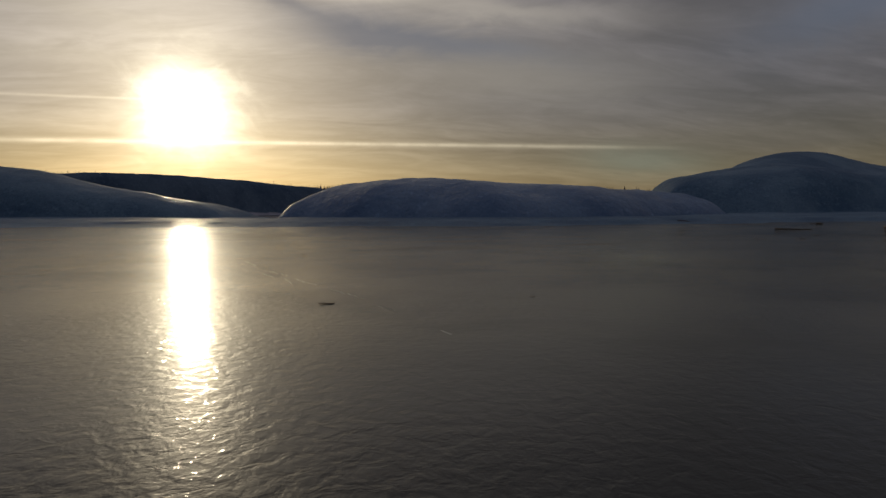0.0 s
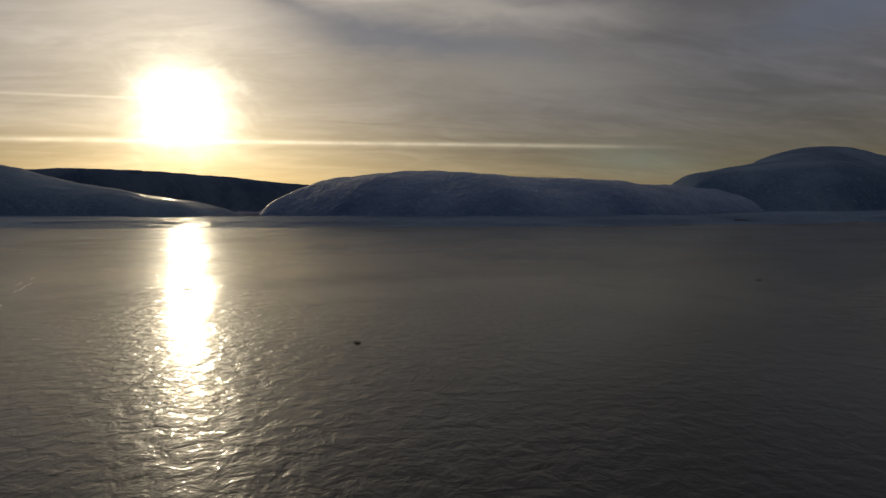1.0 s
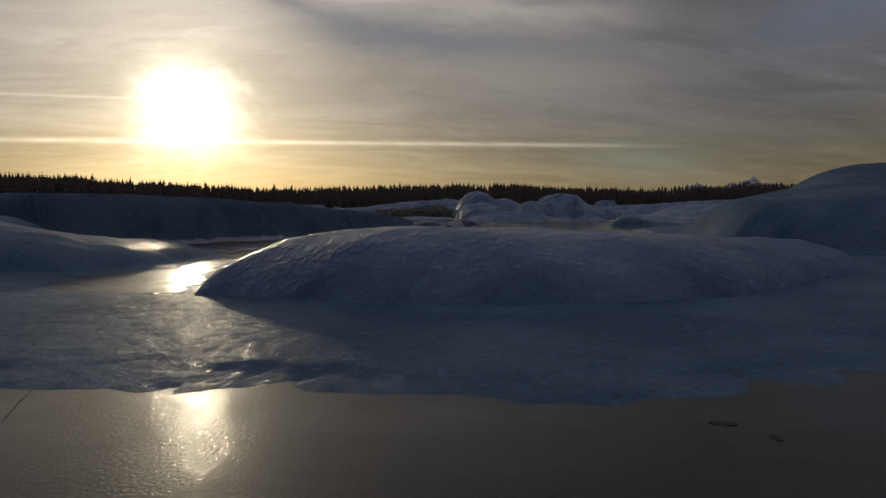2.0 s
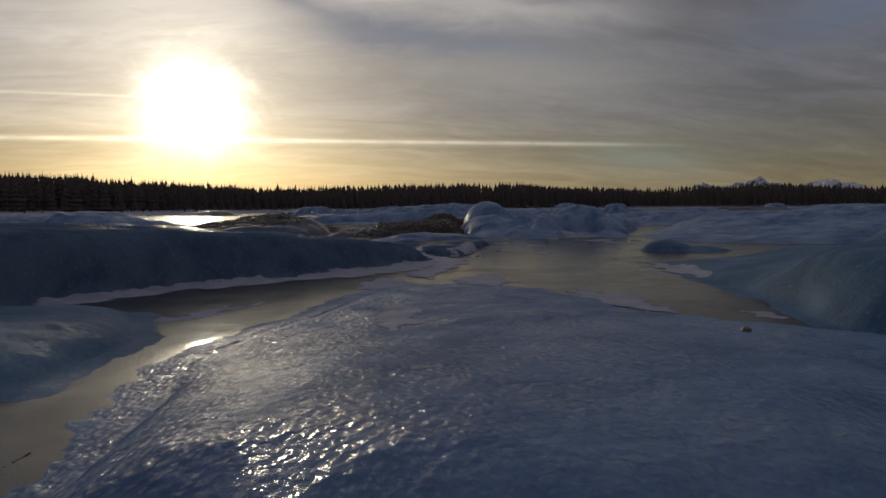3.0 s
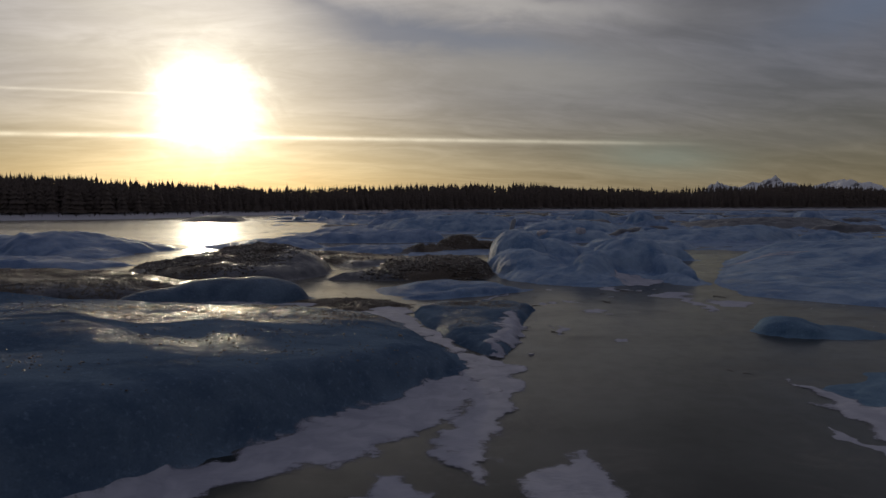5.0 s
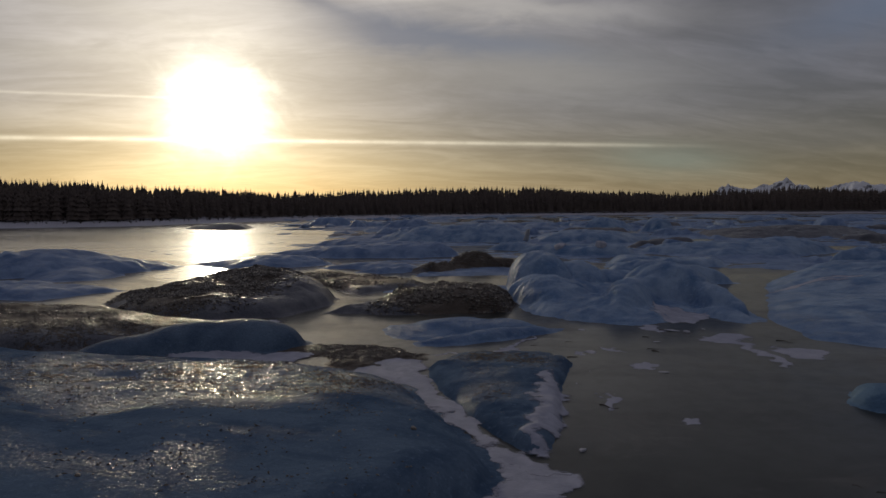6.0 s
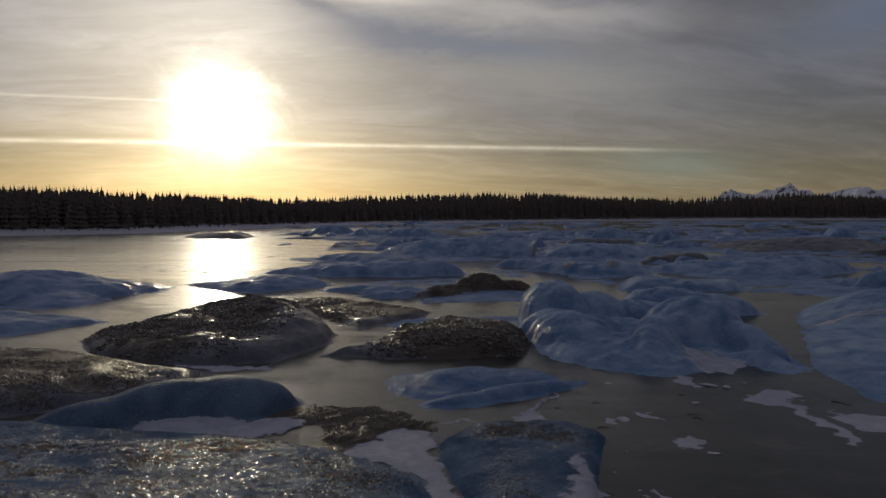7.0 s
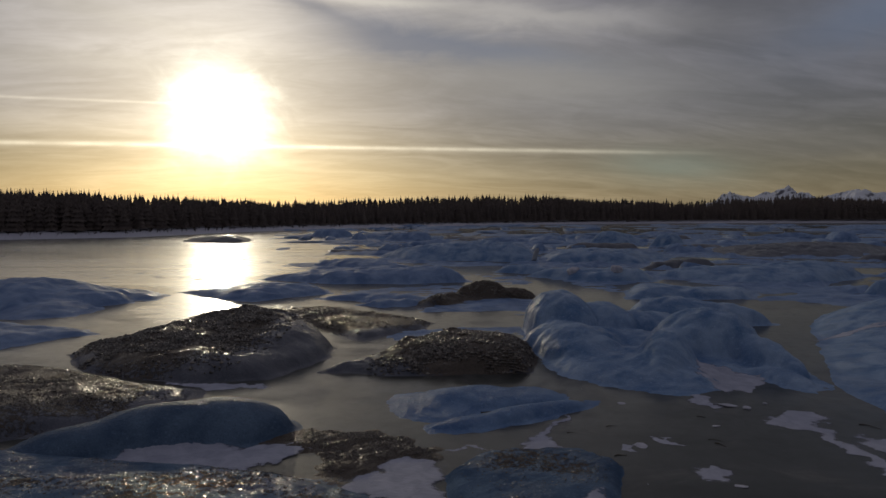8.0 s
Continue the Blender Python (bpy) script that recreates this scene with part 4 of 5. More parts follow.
drift("snow strip on the lake ice", [(8.2, 48.4), (9.0, 49.3), (9.9, 49.8), (11.0, 49.9), (10.8, 48.7), (10.1, 48.0), (10.2, 46.3), (10.3, 44.9), (9.9, 43.2), (9.4, 43.6), (9.4, 45.4), (9.2, 47.1), (8.4, 47.8)], 0.03)
drift("broad thin snow blot beside the strip", [(10.1, 46.8), (11.6, 47.0), (12.4, 46.2), (11.6, 44.8), (10.5, 45.1)], 0.012)
drift("crescent of snow in the lee of the whaleback", [(-11.7, 43.9), (-11.2, 44.9), (-10.4, 46.0), (-9.3, 46.0), (-8.0, 45.6), (-7.2, 45.9), (-6.3, 46.7), (-5.9, 45.0), (-7.3, 43.6), (-8.8, 43.0), (-10.6, 42.6), (-12.0, 42.9)], 0.15, "smooth dark whaleback of ice with snow in its lee", 0.13)
drift("snow hollow between ice blocks", [(-6.5, 41.8), (-4.8, 42.7), (-4.0, 43.8), (-3.4, 44.8), (-2.4, 44.8), (-1.9, 43.2), (-1.6, 41.2), (-0.8, 38.6), (-0.2, 36.8), (0.1, 36.2), (-0.6, 35.9), (-1.3, 37.2), (-2.1, 39.2), (-2.9, 41.2), (-4.2, 42.0)], 0.10)
drift("snow apron under the split in the ice", [(-0.7, 36.2), (-0.1, 35.8), (0.4, 34.8), (1.3, 34.5), (1.3, 33.2), (0.4, 32.8), (-0.4, 33.2), (-0.6, 34.6)], 0.06)
drift("bright snow wedge at the foot of the broken block", [(0.3, 35.3), (0.9, 35.5), (1.55, 37.6), (1.95, 40.0), (2.0, 41.8), (1.4, 42.4), (0.9, 40.4), (0.55, 37.7)], 0.10, "broken block of blue ice split from the long tongue", 0.3)
drift("snow patch beside the curved ridge", [(-0.2, 45.3), (0.3, 46.3), (0.8, 47.2), (1.8, 48.9), (2.5, 49.7), (2.1, 48.3), (1.3, 46.7), (1.3, 45.6), (0.9, 44.3), (0.4, 44.6)], 0.04)
drift("snow bank against the large berg", [(8.5, 56.9), (9.3, 56.2), (11.4, 54.6), (10.9, 53.6), (9.8, 52.6), (8.5, 51.7), (8.0, 52.6), (8.2, 54.6)], 0.05, "large blue berg, steep at one end and hollowed at the other", 0.5)
drift("ragged snow patch on the grey ice", [(4.3, 37.6), (4.6, 38.3), (5.2, 38.4), (4.9, 37.5)], 0.02)
drift("torn snow crust on the lake ice", [(7.1, 52.7), (7.6, 52.5), (7.7, 50.4), (7.1, 49.3), (6.7, 50.6), (7.0, 51.6)], 0.03)
drift("tattered snow flecks on the grey ice", [(4.3, 46.8), (5.0, 47.0), (5.0, 45.9), (4.5, 46.0)], 0.015)
drift("thin snow sliver on the lake ice", [(3.1, 46.2), (3.7, 46.1), (3.5, 45.4), (3.0, 45.4)], 0.015)
drift("wind-blown snow blot on dark ice", [(4.4, 44.2), (5.1, 44.7), (5.7, 44.0), (5.5, 43.2), (4.7, 43.2)], 0.012)
drift("snow line on a terrace of the broad ice sheet", [(16.6, 63.0), (19, 62.7), (22.5, 63.1), (25, 64.0), (22.4, 64.4), (19, 63.7)], 0.06, "broad low sheet of pale blue ice in terraces")
drift("small snow blot on the grey ice", [(2.6, 40.2), (3.2, 40.7), (3.4, 39.2), (2.7, 38.7)], 0.02)
drift("torn snow crust near the large berg", [(3.4, 57.2), (4.6, 55.4), (5.6, 54.7), (5.9, 55.1), (4.2, 57.0)], 0.05)
drift("snow-filled gap between gravel mounds", [(-11.6, 51.6), (-8.6, 52.2), (-10.2, 53.2), (-14, 53.2)], 0.04)
drift("thin line of snow between gravel flank and whaleback", [(-13.7, 42.6), (-13.3, 42.7), (-13.1, 43.8), (-12.8, 44.8), (-12.5, 46.0), (-12.9, 46.0), (-13.4, 44.8), (-13.6, 43.8)], 0.05)
drift("thin white seam of snow beside the broken block", [(-3.2, 45.1), (-2.6, 45.3), (-1.9, 45.5), (-1.0, 45.5), (-0.1, 45.2), (-0.2, 45.4), (-1.0, 45.75), (-1.9, 45.75), (-2.7, 45.5)], 0.02)
drift("snow strip before the gravel mound", [(2.2, 58.4), (2.7, 57.6), (2.8, 60.4), (2.4, 62.4), (1.6, 62.0)], 0.04)


# ---------------------------------------------------------------- shore, forest and mountains
SHORE = [(-900, -120), (-420, 60), (-220, 140), (-116, 202), (-94, 222), (-82, 276), (-51, 349), (3, 436), (85, 520), (247, 613), (390, 650), (700, 740), (1500, 820)]
BANK = [(0, 0.02), (5, 0.7), (14, 1.5), (30, 2.2), (90, 3.4), (400, 6.0)]


def along_shore(s):
    """Place and landward direction at s metres along the shore."""
    for (ax, ay), (bx, by) in zip(SHORE, SHORE[1:]):
        length = math.hypot(bx - ax, by - ay)
        if s <= length:
            ux, uy = (bx - ax) / length, (by - ay) / length
            return ax + ux * s, ay + uy * s, -uy, ux
        s -= length
    return None


SHORE_LENGTH = sum(math.hypot(b[0] - a[0], b[1] - a[1]) for a, b in zip(SHORE, SHORE[1:]))


def bank_height(off):
    return float(np.interp(off, [b[0] for b in BANK], [b[1] for b in BANK]))


def make_bank():
    rng = random.Random(3)
    verts, faces, rows = [], [], 0
    for k in range(int(SHORE_LENGTH // 6)):
        x, y, nx, ny = along_shore(6.0 * k)
        for off, h in BANK:
            j = 0 if off == 0 else rng.uniform(-1, 1)
            verts.append((x + nx * (off + 2.5 * j), y + ny * (off + 2.5 * j), (h if off else -0.1) + 0.15 * j))
        rows += 1
    w = len(BANK)
    for r in range(rows - 1):
        for c in range(w - 1):
            faces.append((r * w + c, (r + 1) * w + c, (r + 1) * w + c + 1, r * w + c + 1))
    tagged(new("shore_bank", solid("shore_bank", verts, faces, CRUST, True)), "snow-covered shore rising gently to the forest", "shore", kind="structure")


make_bank()


def spruce_shape(rng, tiers=7, spokes=8):
    """One spruce of unit height: drooping ragged tiers round a stem."""
    verts, faces = [], []
    lean = rng.uniform(-0.015, 0.015)
    for t in range(tiers):
        f = t / (tiers - 1)
        r = 0.19 * (1 - f) ** 0.8 * rng.uniform(0.85, 1.15) + 0.008
        low, high = 0.07 + 0.83 * f, min(1.0, 0.07 + 0.83 * f + 0.26 * (1 - 0.45 * f))
        top = len(verts)
        verts.append((lean * high, 0, high))
        turn = rng.uniform(0, 6.28)
        for k in range(2 * spokes):
            long = (1.0 if k % 2 == 0 else 0.5) * rng.uniform(0.75, 1.2)
            a = turn + math.pi * k / spokes
            verts.append((lean * low + r * long * math.cos(a), r * long * math.sin(a), low + (0.035 if k % 2 else 0.0) + rng.uniform(-0.015, 0.015)))
        for k in range(2 * spokes):
            faces.append((top, top + 1 + k, top + 1 + (k + 1) % (2 * spokes)))
    return np.array(verts), np.array(faces)


SPRUCES = [spruce_shape(random.Random(k)) for k in range(8)]


def stand_height(x):
    """Usual tree height along the lake, by the plan's x."""
    return float(np.interp(x, [-300, -120, -85, -60, 0, 60, 200, 400, 700], [14.5, 14.0, 13.2, 13.4, 14.6, 18.4, 19.6, 23, 25]))


def make_forest():
    rng = random.Random(11)
    verts, faces, count = [], [], 0
    s = 150.0
    while s < SHORE_LENGTH - 300:
        x, y, nx, ny = along_shore(s)
        near = max(1.0, math.hypot(x, y) / 330)
        for row in range(7):
            off = 16 + 7 * row * near + rng.uniform(-3, 3)
            px, py = x + nx * off + rng.uniform(-1.5, 1.5), y + ny * off + rng.uniform(-1.5, 1.5)
            h = stand_height(x) * rng.uniform(0.84, 0.98) * (0.82 + 0.045 * row) * (1 + 0.10 * math.sin(x * 0.021) + 0.06 * math.sin(x * 0.067 + 1))
            v, f = SPRUCES[rng.randrange(8)]
            a, wide = rng.uniform(0, 6.28), h * rng.uniform(0.9, 1.35)
            turn = np.array([(math.cos(a), math.sin(a), 0), (-math.sin(a), math.cos(a), 0), (0, 0, 1)])
            verts.append((v * (wide, wide, h)) @ turn + (px, py, bank_height(off) - 0.4))
            faces.append(f + count)
            count += len(v)
        s += rng.uniform(1.0, 1.9) * near
    v, f = np.concatenate(verts), np.concatenate(faces)
    me = bpy.data.meshes.new("forest")
    me.vertices.add(len(v))
    me.vertices.foreach_set("co", v.ravel())
    me.loops.add(f.size)
    me.loops.foreach_set("vertex_index", f.ravel())
    me.polygons.add(len(f))
    me.polygons.foreach_set("loop_start", np.arange(0, f.size, 3))
    me.update(calc_edges=True)
    me.materials.append(NEEDLES)
    tagged(new("forest", me), "dense dark spruce forest along the far shore", "forest", kind="stuff")


make_forest()


def make_spruces():
    """The spires that stand out above the forest."""
    rng = random.Random(23)
    kinds = []
    for k in range(4):
        v, f = SPRUCES[k]
        tree = tagged(new("spruce_tree"), "tall dark spruce standing above the forest edge", "tree", "spruces on the far shore")
        part("crown", solid("crown", (v * (1.1, 1.1, 1)).tolist(), f.tolist(), NEEDLES), tree)
        ring = [(r * math.cos(1.0472 * i), r * math.sin(1.0472 * i), z) for r, z in ((0.016, 0.0), (0.004, 0.9)) for i in range(6)]
        part("trunk", solid("trunk", ring, [(i, (i + 1) % 6, 6 + (i + 1) % 6, 6 + i) for i in range(6)], BARK), tree, "brown trunk")
        kinds.append(tree)
    n = 0
    for k in range(120):
        s = 700 + 10.5 * k + rng.uniform(-4, 4)
        place = along_shore(s)
        if not place:
            break
        x, y, nx, ny = place
        off = rng.uniform(20, 60)
        h = stand_height(x) * rng.uniform(0.9, 1.0)
        m = pose(x + nx * off, y + ny * off, bank_height(off) - 0.3, 0, 0, rng.uniform(0, 360)) @ Matrix.Diagonal((h, h, h, 1))
        if n < 4:
            tree = kinds[n]
            tree.matrix_world = m
        else:
            tree = copy_thing(kinds[k % 4], pose(0, 0, 0))
            tree.matrix_world = m
        n += 1


make_spruces()


def make_scrub():
    """Leafless bushes at the foot of the forest."""
    rng = random.Random(8)
    verts, faces = [], []
    for _ in range(1500):
        place = along_shore(rng.uniform(350, 1300))
        x, y, nx, ny = place
        off = rng.uniform(6, 22)
        bx, by, bz = x + nx * off, y + ny * off, bank_height(off) - 0.1
        for _ in range(7):
            a, l, w = rng.uniform(0, 6.28), rng.uniform(0.6, 2.2), rng.uniform(0.03, 0.07)
            tip = (bx + 0.5 * l * math.cos(a), by + 0.5 * l * math.sin(a), bz + l)
            k = len(verts)
            verts += [(bx - w, by, bz), (bx + w, by, bz), (bx, by + w, bz), tip]
            faces += [(k, k + 1, k + 3), (k + 1, k + 2, k + 3), (k + 2, k, k + 3)]
    tagged(new("scrub", solid("scrub", verts, faces, SCRUB)), "leafless brown scrub along the snowy shore", "bushes", kind="stuff")


make_scrub()


def make_mountain(label, x, y, height, width, seed):
    n = 90
    t = np.linspace(-1, 1, n)
    gx, gy = np.meshgrid(t, t, indexing="ij")
    r = np.sqrt(gx ** 2 + gy ** 2)
    ridge = 1 - np.abs(fbm(gx * 3 + seed, gy * 3, 5)) * 1.5
    z = height * np.clip(1 - r, 0, 1) ** 1.15 * (0.45 + 0.62 * ridge) + 10 * fbm(gx * 9 + seed, gy * 9, 4) * np.clip(1 - r, 0, 1)
    z = np.where(r >= 1, -20, z)
    verts = np.stack([gx * width, gy * width, z], -1).reshape(-1, 3)
    idx = np.arange(n * n).reshape(n, n)
    quads = np.stack([idx[:-1, :-1], idx[1:, :-1], idx[1:, 1:], idx[:-1, 1:]], -1).reshape(-1, 4)
    ob = new("mountain", solid("mountain", verts.tolist(), quads.tolist(), ROCK))
    ob.location = (x, y, 0)
    tagged(ob, label, "mountain", "mountains beyond the forest")


make_mountain("distant snow-capped mountain with a sharp summit", 1690, 3600, 166, 420, 3.0)
make_mountain("distant snowy mountain shoulder", 1420, 3600, 134, 330, 9.0)
make_mountain("distant broad snowy mountain", 2060, 3600, 152, 520, 15.0)


# ---------------------------------------------------------------- more bergs across the middle of the lake
def scattered_bergs():
    rng = random.Random(31)
    words = ("low blue berg frozen into the lake", "small rounded ice hummock", "flat-topped floe of blue ice", "weathered berg with a snowy foot", "narrow whaleback of pale ice")
    for k in range(34):
        y = 104 + 130 * rng.random()
        x = (-0.16 + 0.80 * rng.random()) * y
        w, dp, h = rng.uniform(2.0, 8.5), rng.uniform(1.2, 3.2), rng.uniform(0.3, 1.4)
        turn = rng.uniform(-0.4, 0.4)
        outline = []
        for i in range(9):
            a, r = 6.2832 * i / 9, rng.uniform(0.75, 1.2)
            u, v = w * r * math.cos(a), dp * r * math.sin(a)
            outline.append((x + u * math.cos(turn) - v * math.sin(turn), y + u * math.sin(turn) + v * math.cos(turn)))
        tops = [(x + w * rng.uniform(-0.5, 0.5), y + dp * rng.uniform(-0.4, 0.4), h * rng.uniform(0.6, 1.1)) for _ in range(3)]
        iceberg("iceberg", words[k % 5], outline, tops, min(dp, w) * 0.8, y / 420, rng.choice((ICE, ICE_BLUE, ICE_BLUE, ICE_GREY)), rough=0.16, crags=0.3, wobble=0.8, reach=w * 0.5, soften=2, seed=x)


scattered_bergs()


def ice_block(label, x, y, z, size, tip, turn, mat=CRUST):
    """An angular broken slab of ice, chamfered, lying tipped on the lake."""
    rng = random.Random(x * 13 + y)
    bm = bmesh.new()
    m = rng.choice((5, 6, 7))
    spokes = [(6.2832 * (k + rng.uniform(-0.3, 0.3)) / m, rng.uniform(0.55, 1.1)) for k in range(m)]
    rings = [[bm.verts.new((0.5 * size[0] * r * g * math.cos(a), 0.6 * size[1] * r * g * math.sin(a), z * size[2] * rng.uniform(0.7, 1.2))) for a, r in spokes] for z, g in ((-0.5, 1.0), (0.25, 0.97), (0.5, 0.78))]
    for low, high in zip(rings, rings[1:]):
        for k in range(m):
            bm.faces.new((low[k], low[(k + 1) % m], high[(k + 1) % m], high[k]))
    bm.faces.new(rings[2])
    bm.faces.new(rings[0][::-1])
    me = bpy.data.meshes.new("ice_block")
    bm.to_mesh(me)
    bm.free()
    me.materials.append(mat)
    ob = new("ice_block", me)
    ob.matrix_world = pose(x, y, z + size[2] * 0.42, tip[0], tip[1], turn)
    return tagged(ob, label, "ice block", "broken ice blocks")


for k, (x, y, sx, sy, sz) in enumerate(((8.0, 50.3, 0.7, 0.5, 0.10), (8.5, 50.0, 0.5, 0.4, 0.14), (9.4, 50.6, 0.22, 0.18, 0.10), (3.7, 45.9, 0.5, 0.34, 0.06), (5.4, 43.0, 0.6, 0.2, 0.03),
                                         (6.6, 47.9, 0.4, 0.25, 0.04), (4.2, 50.5, 0.4, 0.3, 0.04), (1.6, 35.9, 0.3, 0.2, 0.1), (2.2, 44.6, 0.4, 0.22, 0.08))):
    ice_block("broken slab of white ice lying on the lake", x, y, 0.0, (sx, sy, 0.4 * sz), (4 * (k % 3) - 4, 5 - 3 * (k % 4)), 37 * k)
ice_block("thin upright sail of translucent white ice", 9.0, 121.8, 0.5, (0.9, 0.4, 1.7), (6, 14), 20, CRACKED)
ice_block("white icy knob on a blue berg", 14.6, 97.0, 0.75, (1.7, 1.1, 0.9), (4, 10), 50, CRUST)
ice_block("white icy knob on a blue berg", 10.2, 98.0, 0.6, (2.0, 1.1, 0.6), (4, -10), 10, CRUST)


def ice_crumbs():
    """Chips of ice and snow blown over the lake between the bergs."""
    rng = np.random.RandomState(19)
    x, y = [], []
    while len(x) < 900:
        v = 40 + 100 * rng.rand() ** 1.3
        u = (-0.30 + 0.85 * rng.rand()) * v
        if fbm(np.array([u * 0.12]), np.array([v * 0.12]), 3)[0] > 0.0:
            x.append(u)
            y.append(v)
    spots = np.stack([x, y, np.full(len(x), 0.004)], 1)
    sizes = (0.006 + 0.035 * rng.rand(len(x)) ** 5) * (1 + np.array(y) / 60)
    tagged(new("ice_chips", scattered_stones("ice_chips", spots, sizes, CRUST, 3, 0.2)), "small white ice chips strewn over the frozen lake", "ice chips", kind="stuff")


ice_crumbs()


# ---------------------------------------------------------------- small things on the ice
def crack(label, line, width, height, mat, seed, beaded=True):
    """A fracture in the lake ice: a low broken ridge that wanders along a line."""
    rng = random.Random(seed)
    verts, faces = [], []
    pts = [Vector((x, y, 0)) for x, y in line]
    along = []
    for a, b in zip(pts, pts[1:]):
        n = max(2, int((b - a).length / 0.035))
        along += [a.lerp(b, k / n) for k in range(n)]
    drift = 0.0
    run = True
    for k, (a, b) in enumerate(zip(along, along[1:])):
        drift = 0.85 * drift + (rng.uniform(-0.006, 0.006) if beaded else rng.uniform(-0.0015, 0.0015))
        if beaded and rng.random() < 0.22:
            run = not run
        side = Vector((-(b - a).y, (b - a).x, 0)).normalized()
        w, h = width * rng.uniform(0.5, 1.4), (height if run else -height) * rng.uniform(0.5, 1.5)
        p, q = a + side * drift, b + side * (drift + rng.uniform(-0.004, 0.004))
        i = len(verts)
        verts += [p - side * w, p + side * w, q - side * w, q + side * w, p + Vector((0, 0, h)), q + Vector((0, 0, h * 0.7))]
        faces += [(i, i + 2, i + 5, i + 4), (i + 3, i + 1, i + 4, i + 5), (i + 1, i, i + 4), (i + 2, i + 3, i + 5)]
    ob = new("ice_crack", solid("ice_crack", [tuple(v) for v in verts], faces, mat))
    tagged(ob, label, "ice crack", "cracks in the lake ice")


crack("thin white fracture wandering across dark lake ice", [(-0.78, 2.65), (-0.74, 2.53), (-0.4, 1.8), (-0.12, 1.25), (0.13, 0.76), (0.25, 0.47), (0.40, 0.21), (0.46, 0.06), (0.6, -0.2)], 0.0006, 0.0006, CRACKED, 1)
crack("fine white fracture beside a longer one", [(-0.87, 2.8), (-0.69, 2.3), (-0.44, 1.73), (-0.2, 1.36), (-0.14, 1.2)], 0.0007, 0.0007, CRACKED, 2)
crack("dark healed fracture running to the ice ledge", [(-2.5, 9.0), (-1.9, 7.2), (-1.4, 5.8), (-1.12, 4.7)], 0.006, 0.0006, HEALED, 3, False)
crack("long fracture through the channel ice", [(3.0, 24.4), (3.2, 22.4), (3.9, 21.3), (4.6, 20.2)], 0.02, 0.012, HEALED, 4)
crack("fracture across the grey ice", [(-3.4, 13.2), (-3.3, 15.2), (-2.9, 17.6), (-2.9, 19.6)], 0.010, 0.006, HEALED, 5)


def twig(label, x, y, z, length, thick, turn, bend):
    verts, faces = [], []
    for k in range(7):
        f = k / 6
        r = thick * (1 - 0.6 * f)
        cx, cy, cz = length * (f - 0.5), bend * length * math.sin(f * 5), r + 0.12 * length * bend * math.sin(f * 3.1)
        for i in range(5):
            a = 1.2566 * i
            verts.append((cx, cy + r * math.cos(a), cz + r * math.sin(a)))
    for k in range(6):
        for i in range(5):
            faces.append((5 * k + i, 5 * k + (i + 1) % 5, 5 * k + 5 + (i + 1) % 5, 5 * k + 5 + i))
    faces += [(4, 3, 2, 1, 0), (30, 31, 32, 33, 34)]
    ob = new("twig", solid("twig", verts, faces, TWIG, True))
    ob.matrix_world = pose(x, y, z, 0, 0, turn)
    tagged(ob, label, "twig", "twigs on the ice")


def leaf(label, x, y, length, turn):
    """A curled dead leaf with a little thickness."""
    verts, faces, n = [], [], 6
    for lift in (0.0, 0.0012):
        for k in range(n + 1):
            f = k / n
            w = 0.30 * length * math.sin(math.pi * (0.06 + 0.88 * f)) * (1 + 0.25 * math.sin(9 * f))
            for side in (-1, 0, 1):
                verts.append((length * (f - 0.5), side * w, lift * 0.5 + 0.012 * length * (abs(side) * math.sin(7 * f) + 0.5)))
    m = 3 * (n + 1)
    for k in range(n):
        for c in range(2):
            i = 3 * k + c
            faces += [(i, i + 1, i + 4, i + 3), (m + i, m + i + 3, m + i + 4, m + i + 1)]
        faces += [(3 * k, 3 * k + 3, m + 3 * k + 3, m + 3 * k), (3 * k + 2, m + 3 * k + 2, m + 3 * k + 5, 3 * k + 5)]
    faces += [(0, m, m + 1, 1), (1, m + 1, m + 2, 2), (m - 3, m - 2, 2 * m - 2, 2 * m - 3), (m - 2, m - 1, 2 * m - 1, 2 * m - 2)]
    ob = new("leaf", solid("leaf", verts, faces, LEAF))
    ob.matrix_world = pose(x, y, 0.001, 0, 0, turn)
    tagged(ob, label, "leaf", "leaves on the ice")


for k, (x, y, length) in enumerate(((-0.02, 0.86, 0.034), (-1.07, 1.7, 0.03), (0.17, 1.42, 0.006), (-0.37, 2.5, 0.035), (1.6, 7.55, 0.13), (1.48, 6.9, 0.12), (1.62, 6.7, 0.08), (-1.0, 4.5, 0.07), (-0.92, 4.2, 0.05), (-0.5, 1.25, 0.012), (0.42, 0.95, 0.014), (0.05, 1.9, 0.014), (0.9, 2.6, 0.02), (-0.6, 3.4, 0.04), (-0.3, 4.4, 0.05), (2.3, 3.8, 0.07), (2.55, 3.75, 0.09), (2.9, 4.2, 0.06))):
    leaf("curled brown dead leaf frozen to the lake ice", x, y, length, 10 + 43 * (k % 7) - 60 * (k % 2))
rng = random.Random(77)
for k in range(18):
    a = k < 9
    x = rng.uniform(-3.4, -1.9) if a else rng.uniform(3.4, 6.4)
    y = rng.uniform(8.4, 9.4) if a else rng.uniform(5.2, 8.4)
    twig("dark dead twig at the edge of the ice ledge", x, y, 0.0 if y < 8 else 0.02, rng.uniform(0.10, 0.32), rng.uniform(0.006, 0.016), rng.uniform(-70, 70), rng.uniform(-0.25, 0.25))


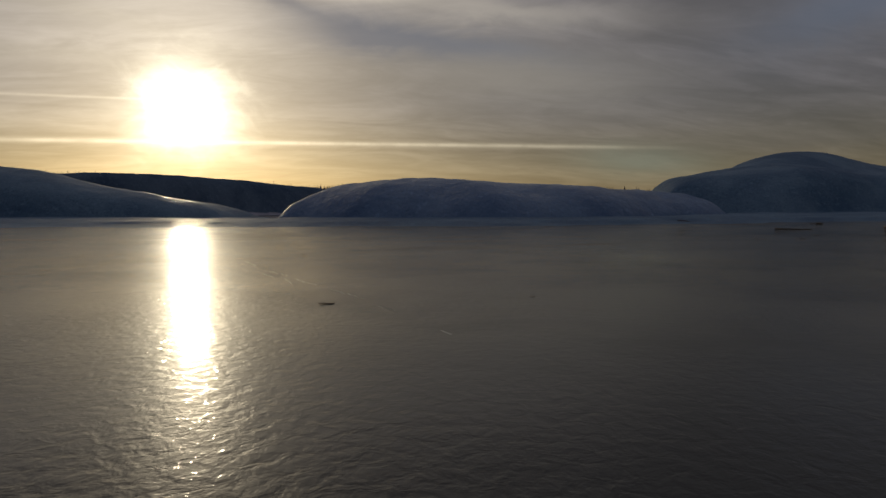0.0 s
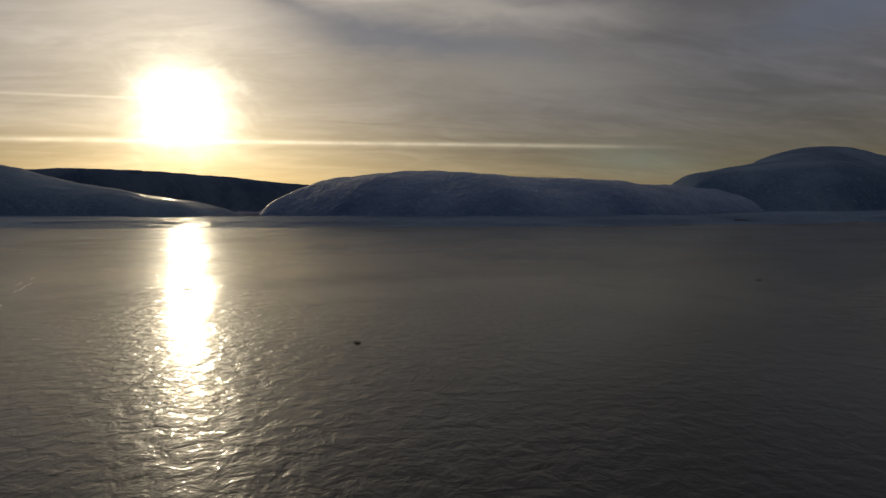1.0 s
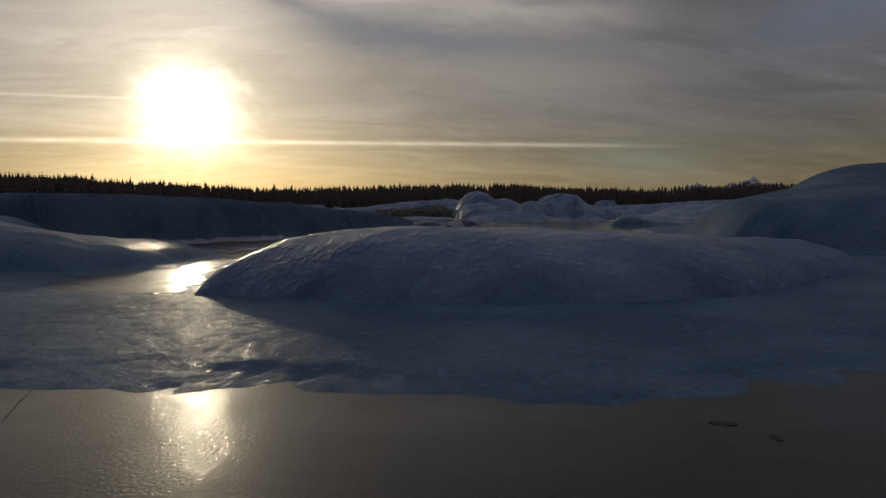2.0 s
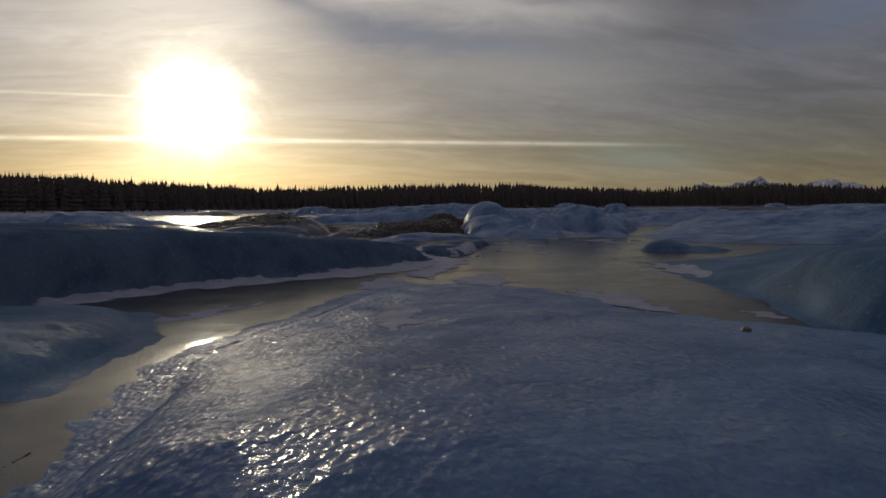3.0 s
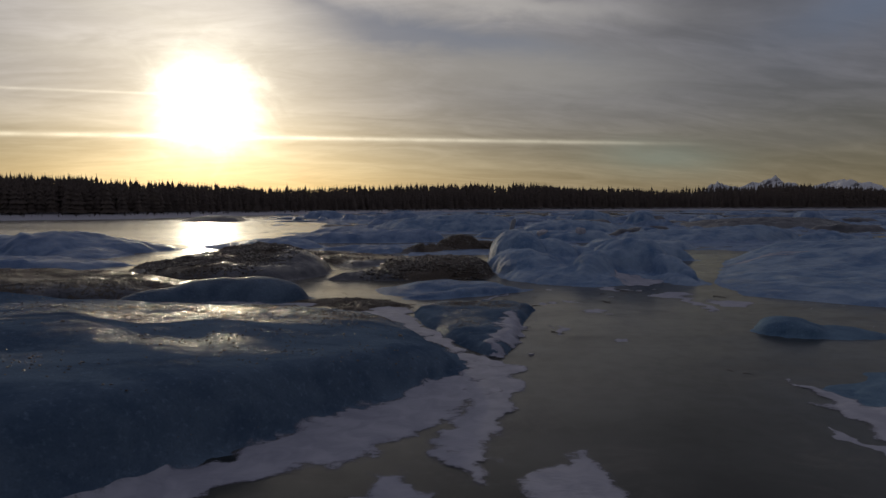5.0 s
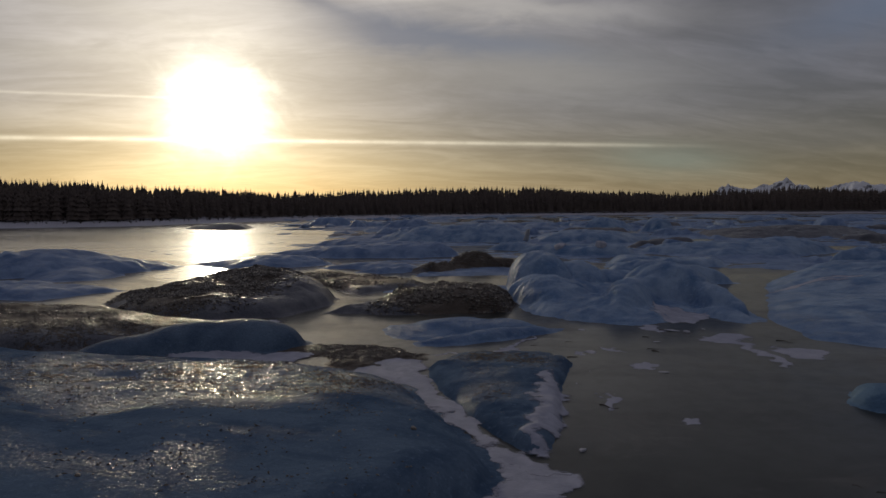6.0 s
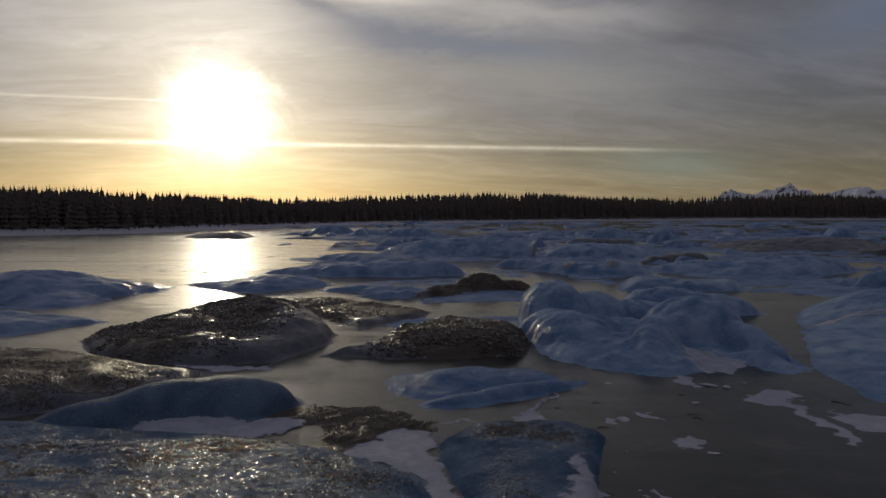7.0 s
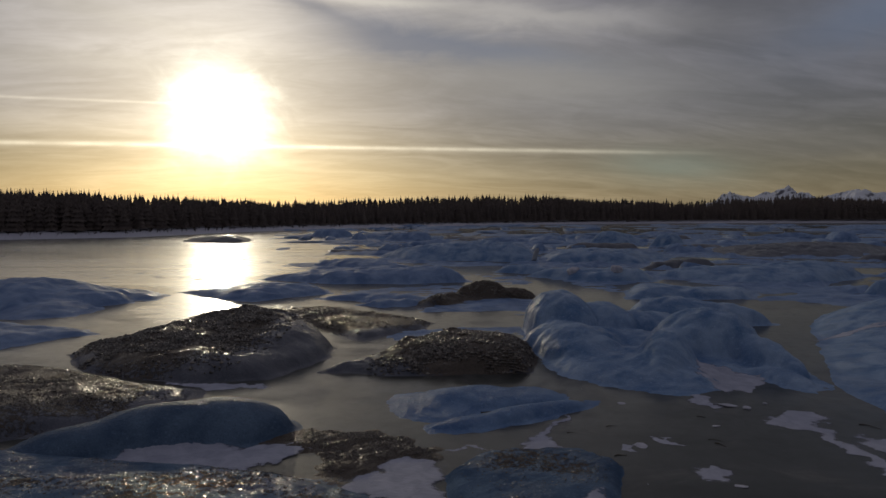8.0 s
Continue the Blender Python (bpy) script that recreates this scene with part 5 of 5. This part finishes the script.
def rock(label, x, y, size, on):
    bm = bmesh.new()
    bmesh.ops.create_icosphere(bm, subdivisions=2, radius=size)
    for v in bm.verts:
        v.co *= 1 + 0.35 * noise.noise(v.co / size * 1.3 + Vector((x, y, 0)))
        v.co.z *= 0.7
    me = bpy.data.meshes.new("rock")
    bm.to_mesh(me)
    bm.free()
    me.materials.append(GRIT)
    ob = new("rock", me)
    ob.location = (x, y, float(RELIEFS[on].at(x, y)[0]) + size * 0.15)
    tagged(ob, label, "rock", "rocks on the ice")


for k, (x, y, length, thick) in enumerate(((2.9, 45.1, 0.55, 0.03), (2.0, 40.2, 0.3, 0.025), (2.8, 39.2, 0.5, 0.03), (3.0, 39.0, 0.3, 0.02), (6.1, 46.5, 0.6, 0.02), (6.1, 46.1, 0.5, 0.03), (7.6, 50.4, 0.5, 0.04), (6.7, 33.8, 0.35, 0.012), (6.4, 34.1, 0.25, 0.012),
                                                (3.2, 47.8, 0.4, 0.02), (6.5, 48.9, 0.4, 0.025), (11.6, 48.0, 0.9, 0.03), (1.8, 47.1, 0.3, 0.02))):
    twig("dark dead twig frozen to the grey lake ice", x, y, 0.0, 0.7 * length, 0.5 * thick, 20 - 31 * (k % 3), 0.12)


def sky_sheet_plates():
    """Thin plates of broken ice frozen into the added far sheet."""
    rng = np.random.RandomState(29)
    count = 240
    y = 92 + 130 * rng.rand(count) ** 1.2
    x = -0.18 * y - (0.12 + 0.34 * rng.rand(count)) * y * rng.rand(count) ** 0.5
    keep = fbm(x * 0.05 + 7, y * 0.09, 3) > -0.05
    spots = np.stack([x, y, np.full(count, 0.012)], 1)[keep]
    sizes = (0.25 + 0.9 * rng.rand(len(spots)) ** 3) * (0.6 + spots[:, 1] / 220)
    tagged(new("ice_plates", scattered_stones("ice_plates", spots, sizes, ICE_GREY, 31, 0.09)), "thin dark plates of broken ice on the far lake ice", "ice plates", kind="stuff")


sky_sheet_plates()


TONGUE = "long grey-blue ice tongue, steep in front, sooty with grit on top"
for x, y, size in ((-2.0, 35.4, 0.12), (-3.4, 34.6, 0.07), (-5.6, 33.2, 0.06), (-6.8, 31.4, 0.08), (-8.6, 29.8, 0.06), (-4.4, 36.8, 0.05), (-9.8, 33.0, 0.09), (-2.8, 36.6, 0.05), (-7.4, 29.4, 0.05)):
    rock("dark stone melted into the top of the ice", x, y, 0.55 * size, TONGUE)
rock("dark lump of ice standing on the blue dome", 3.8, 16.4, 0.07, "smooth low blue ice dome, scalloped and glassy on its sunward side")
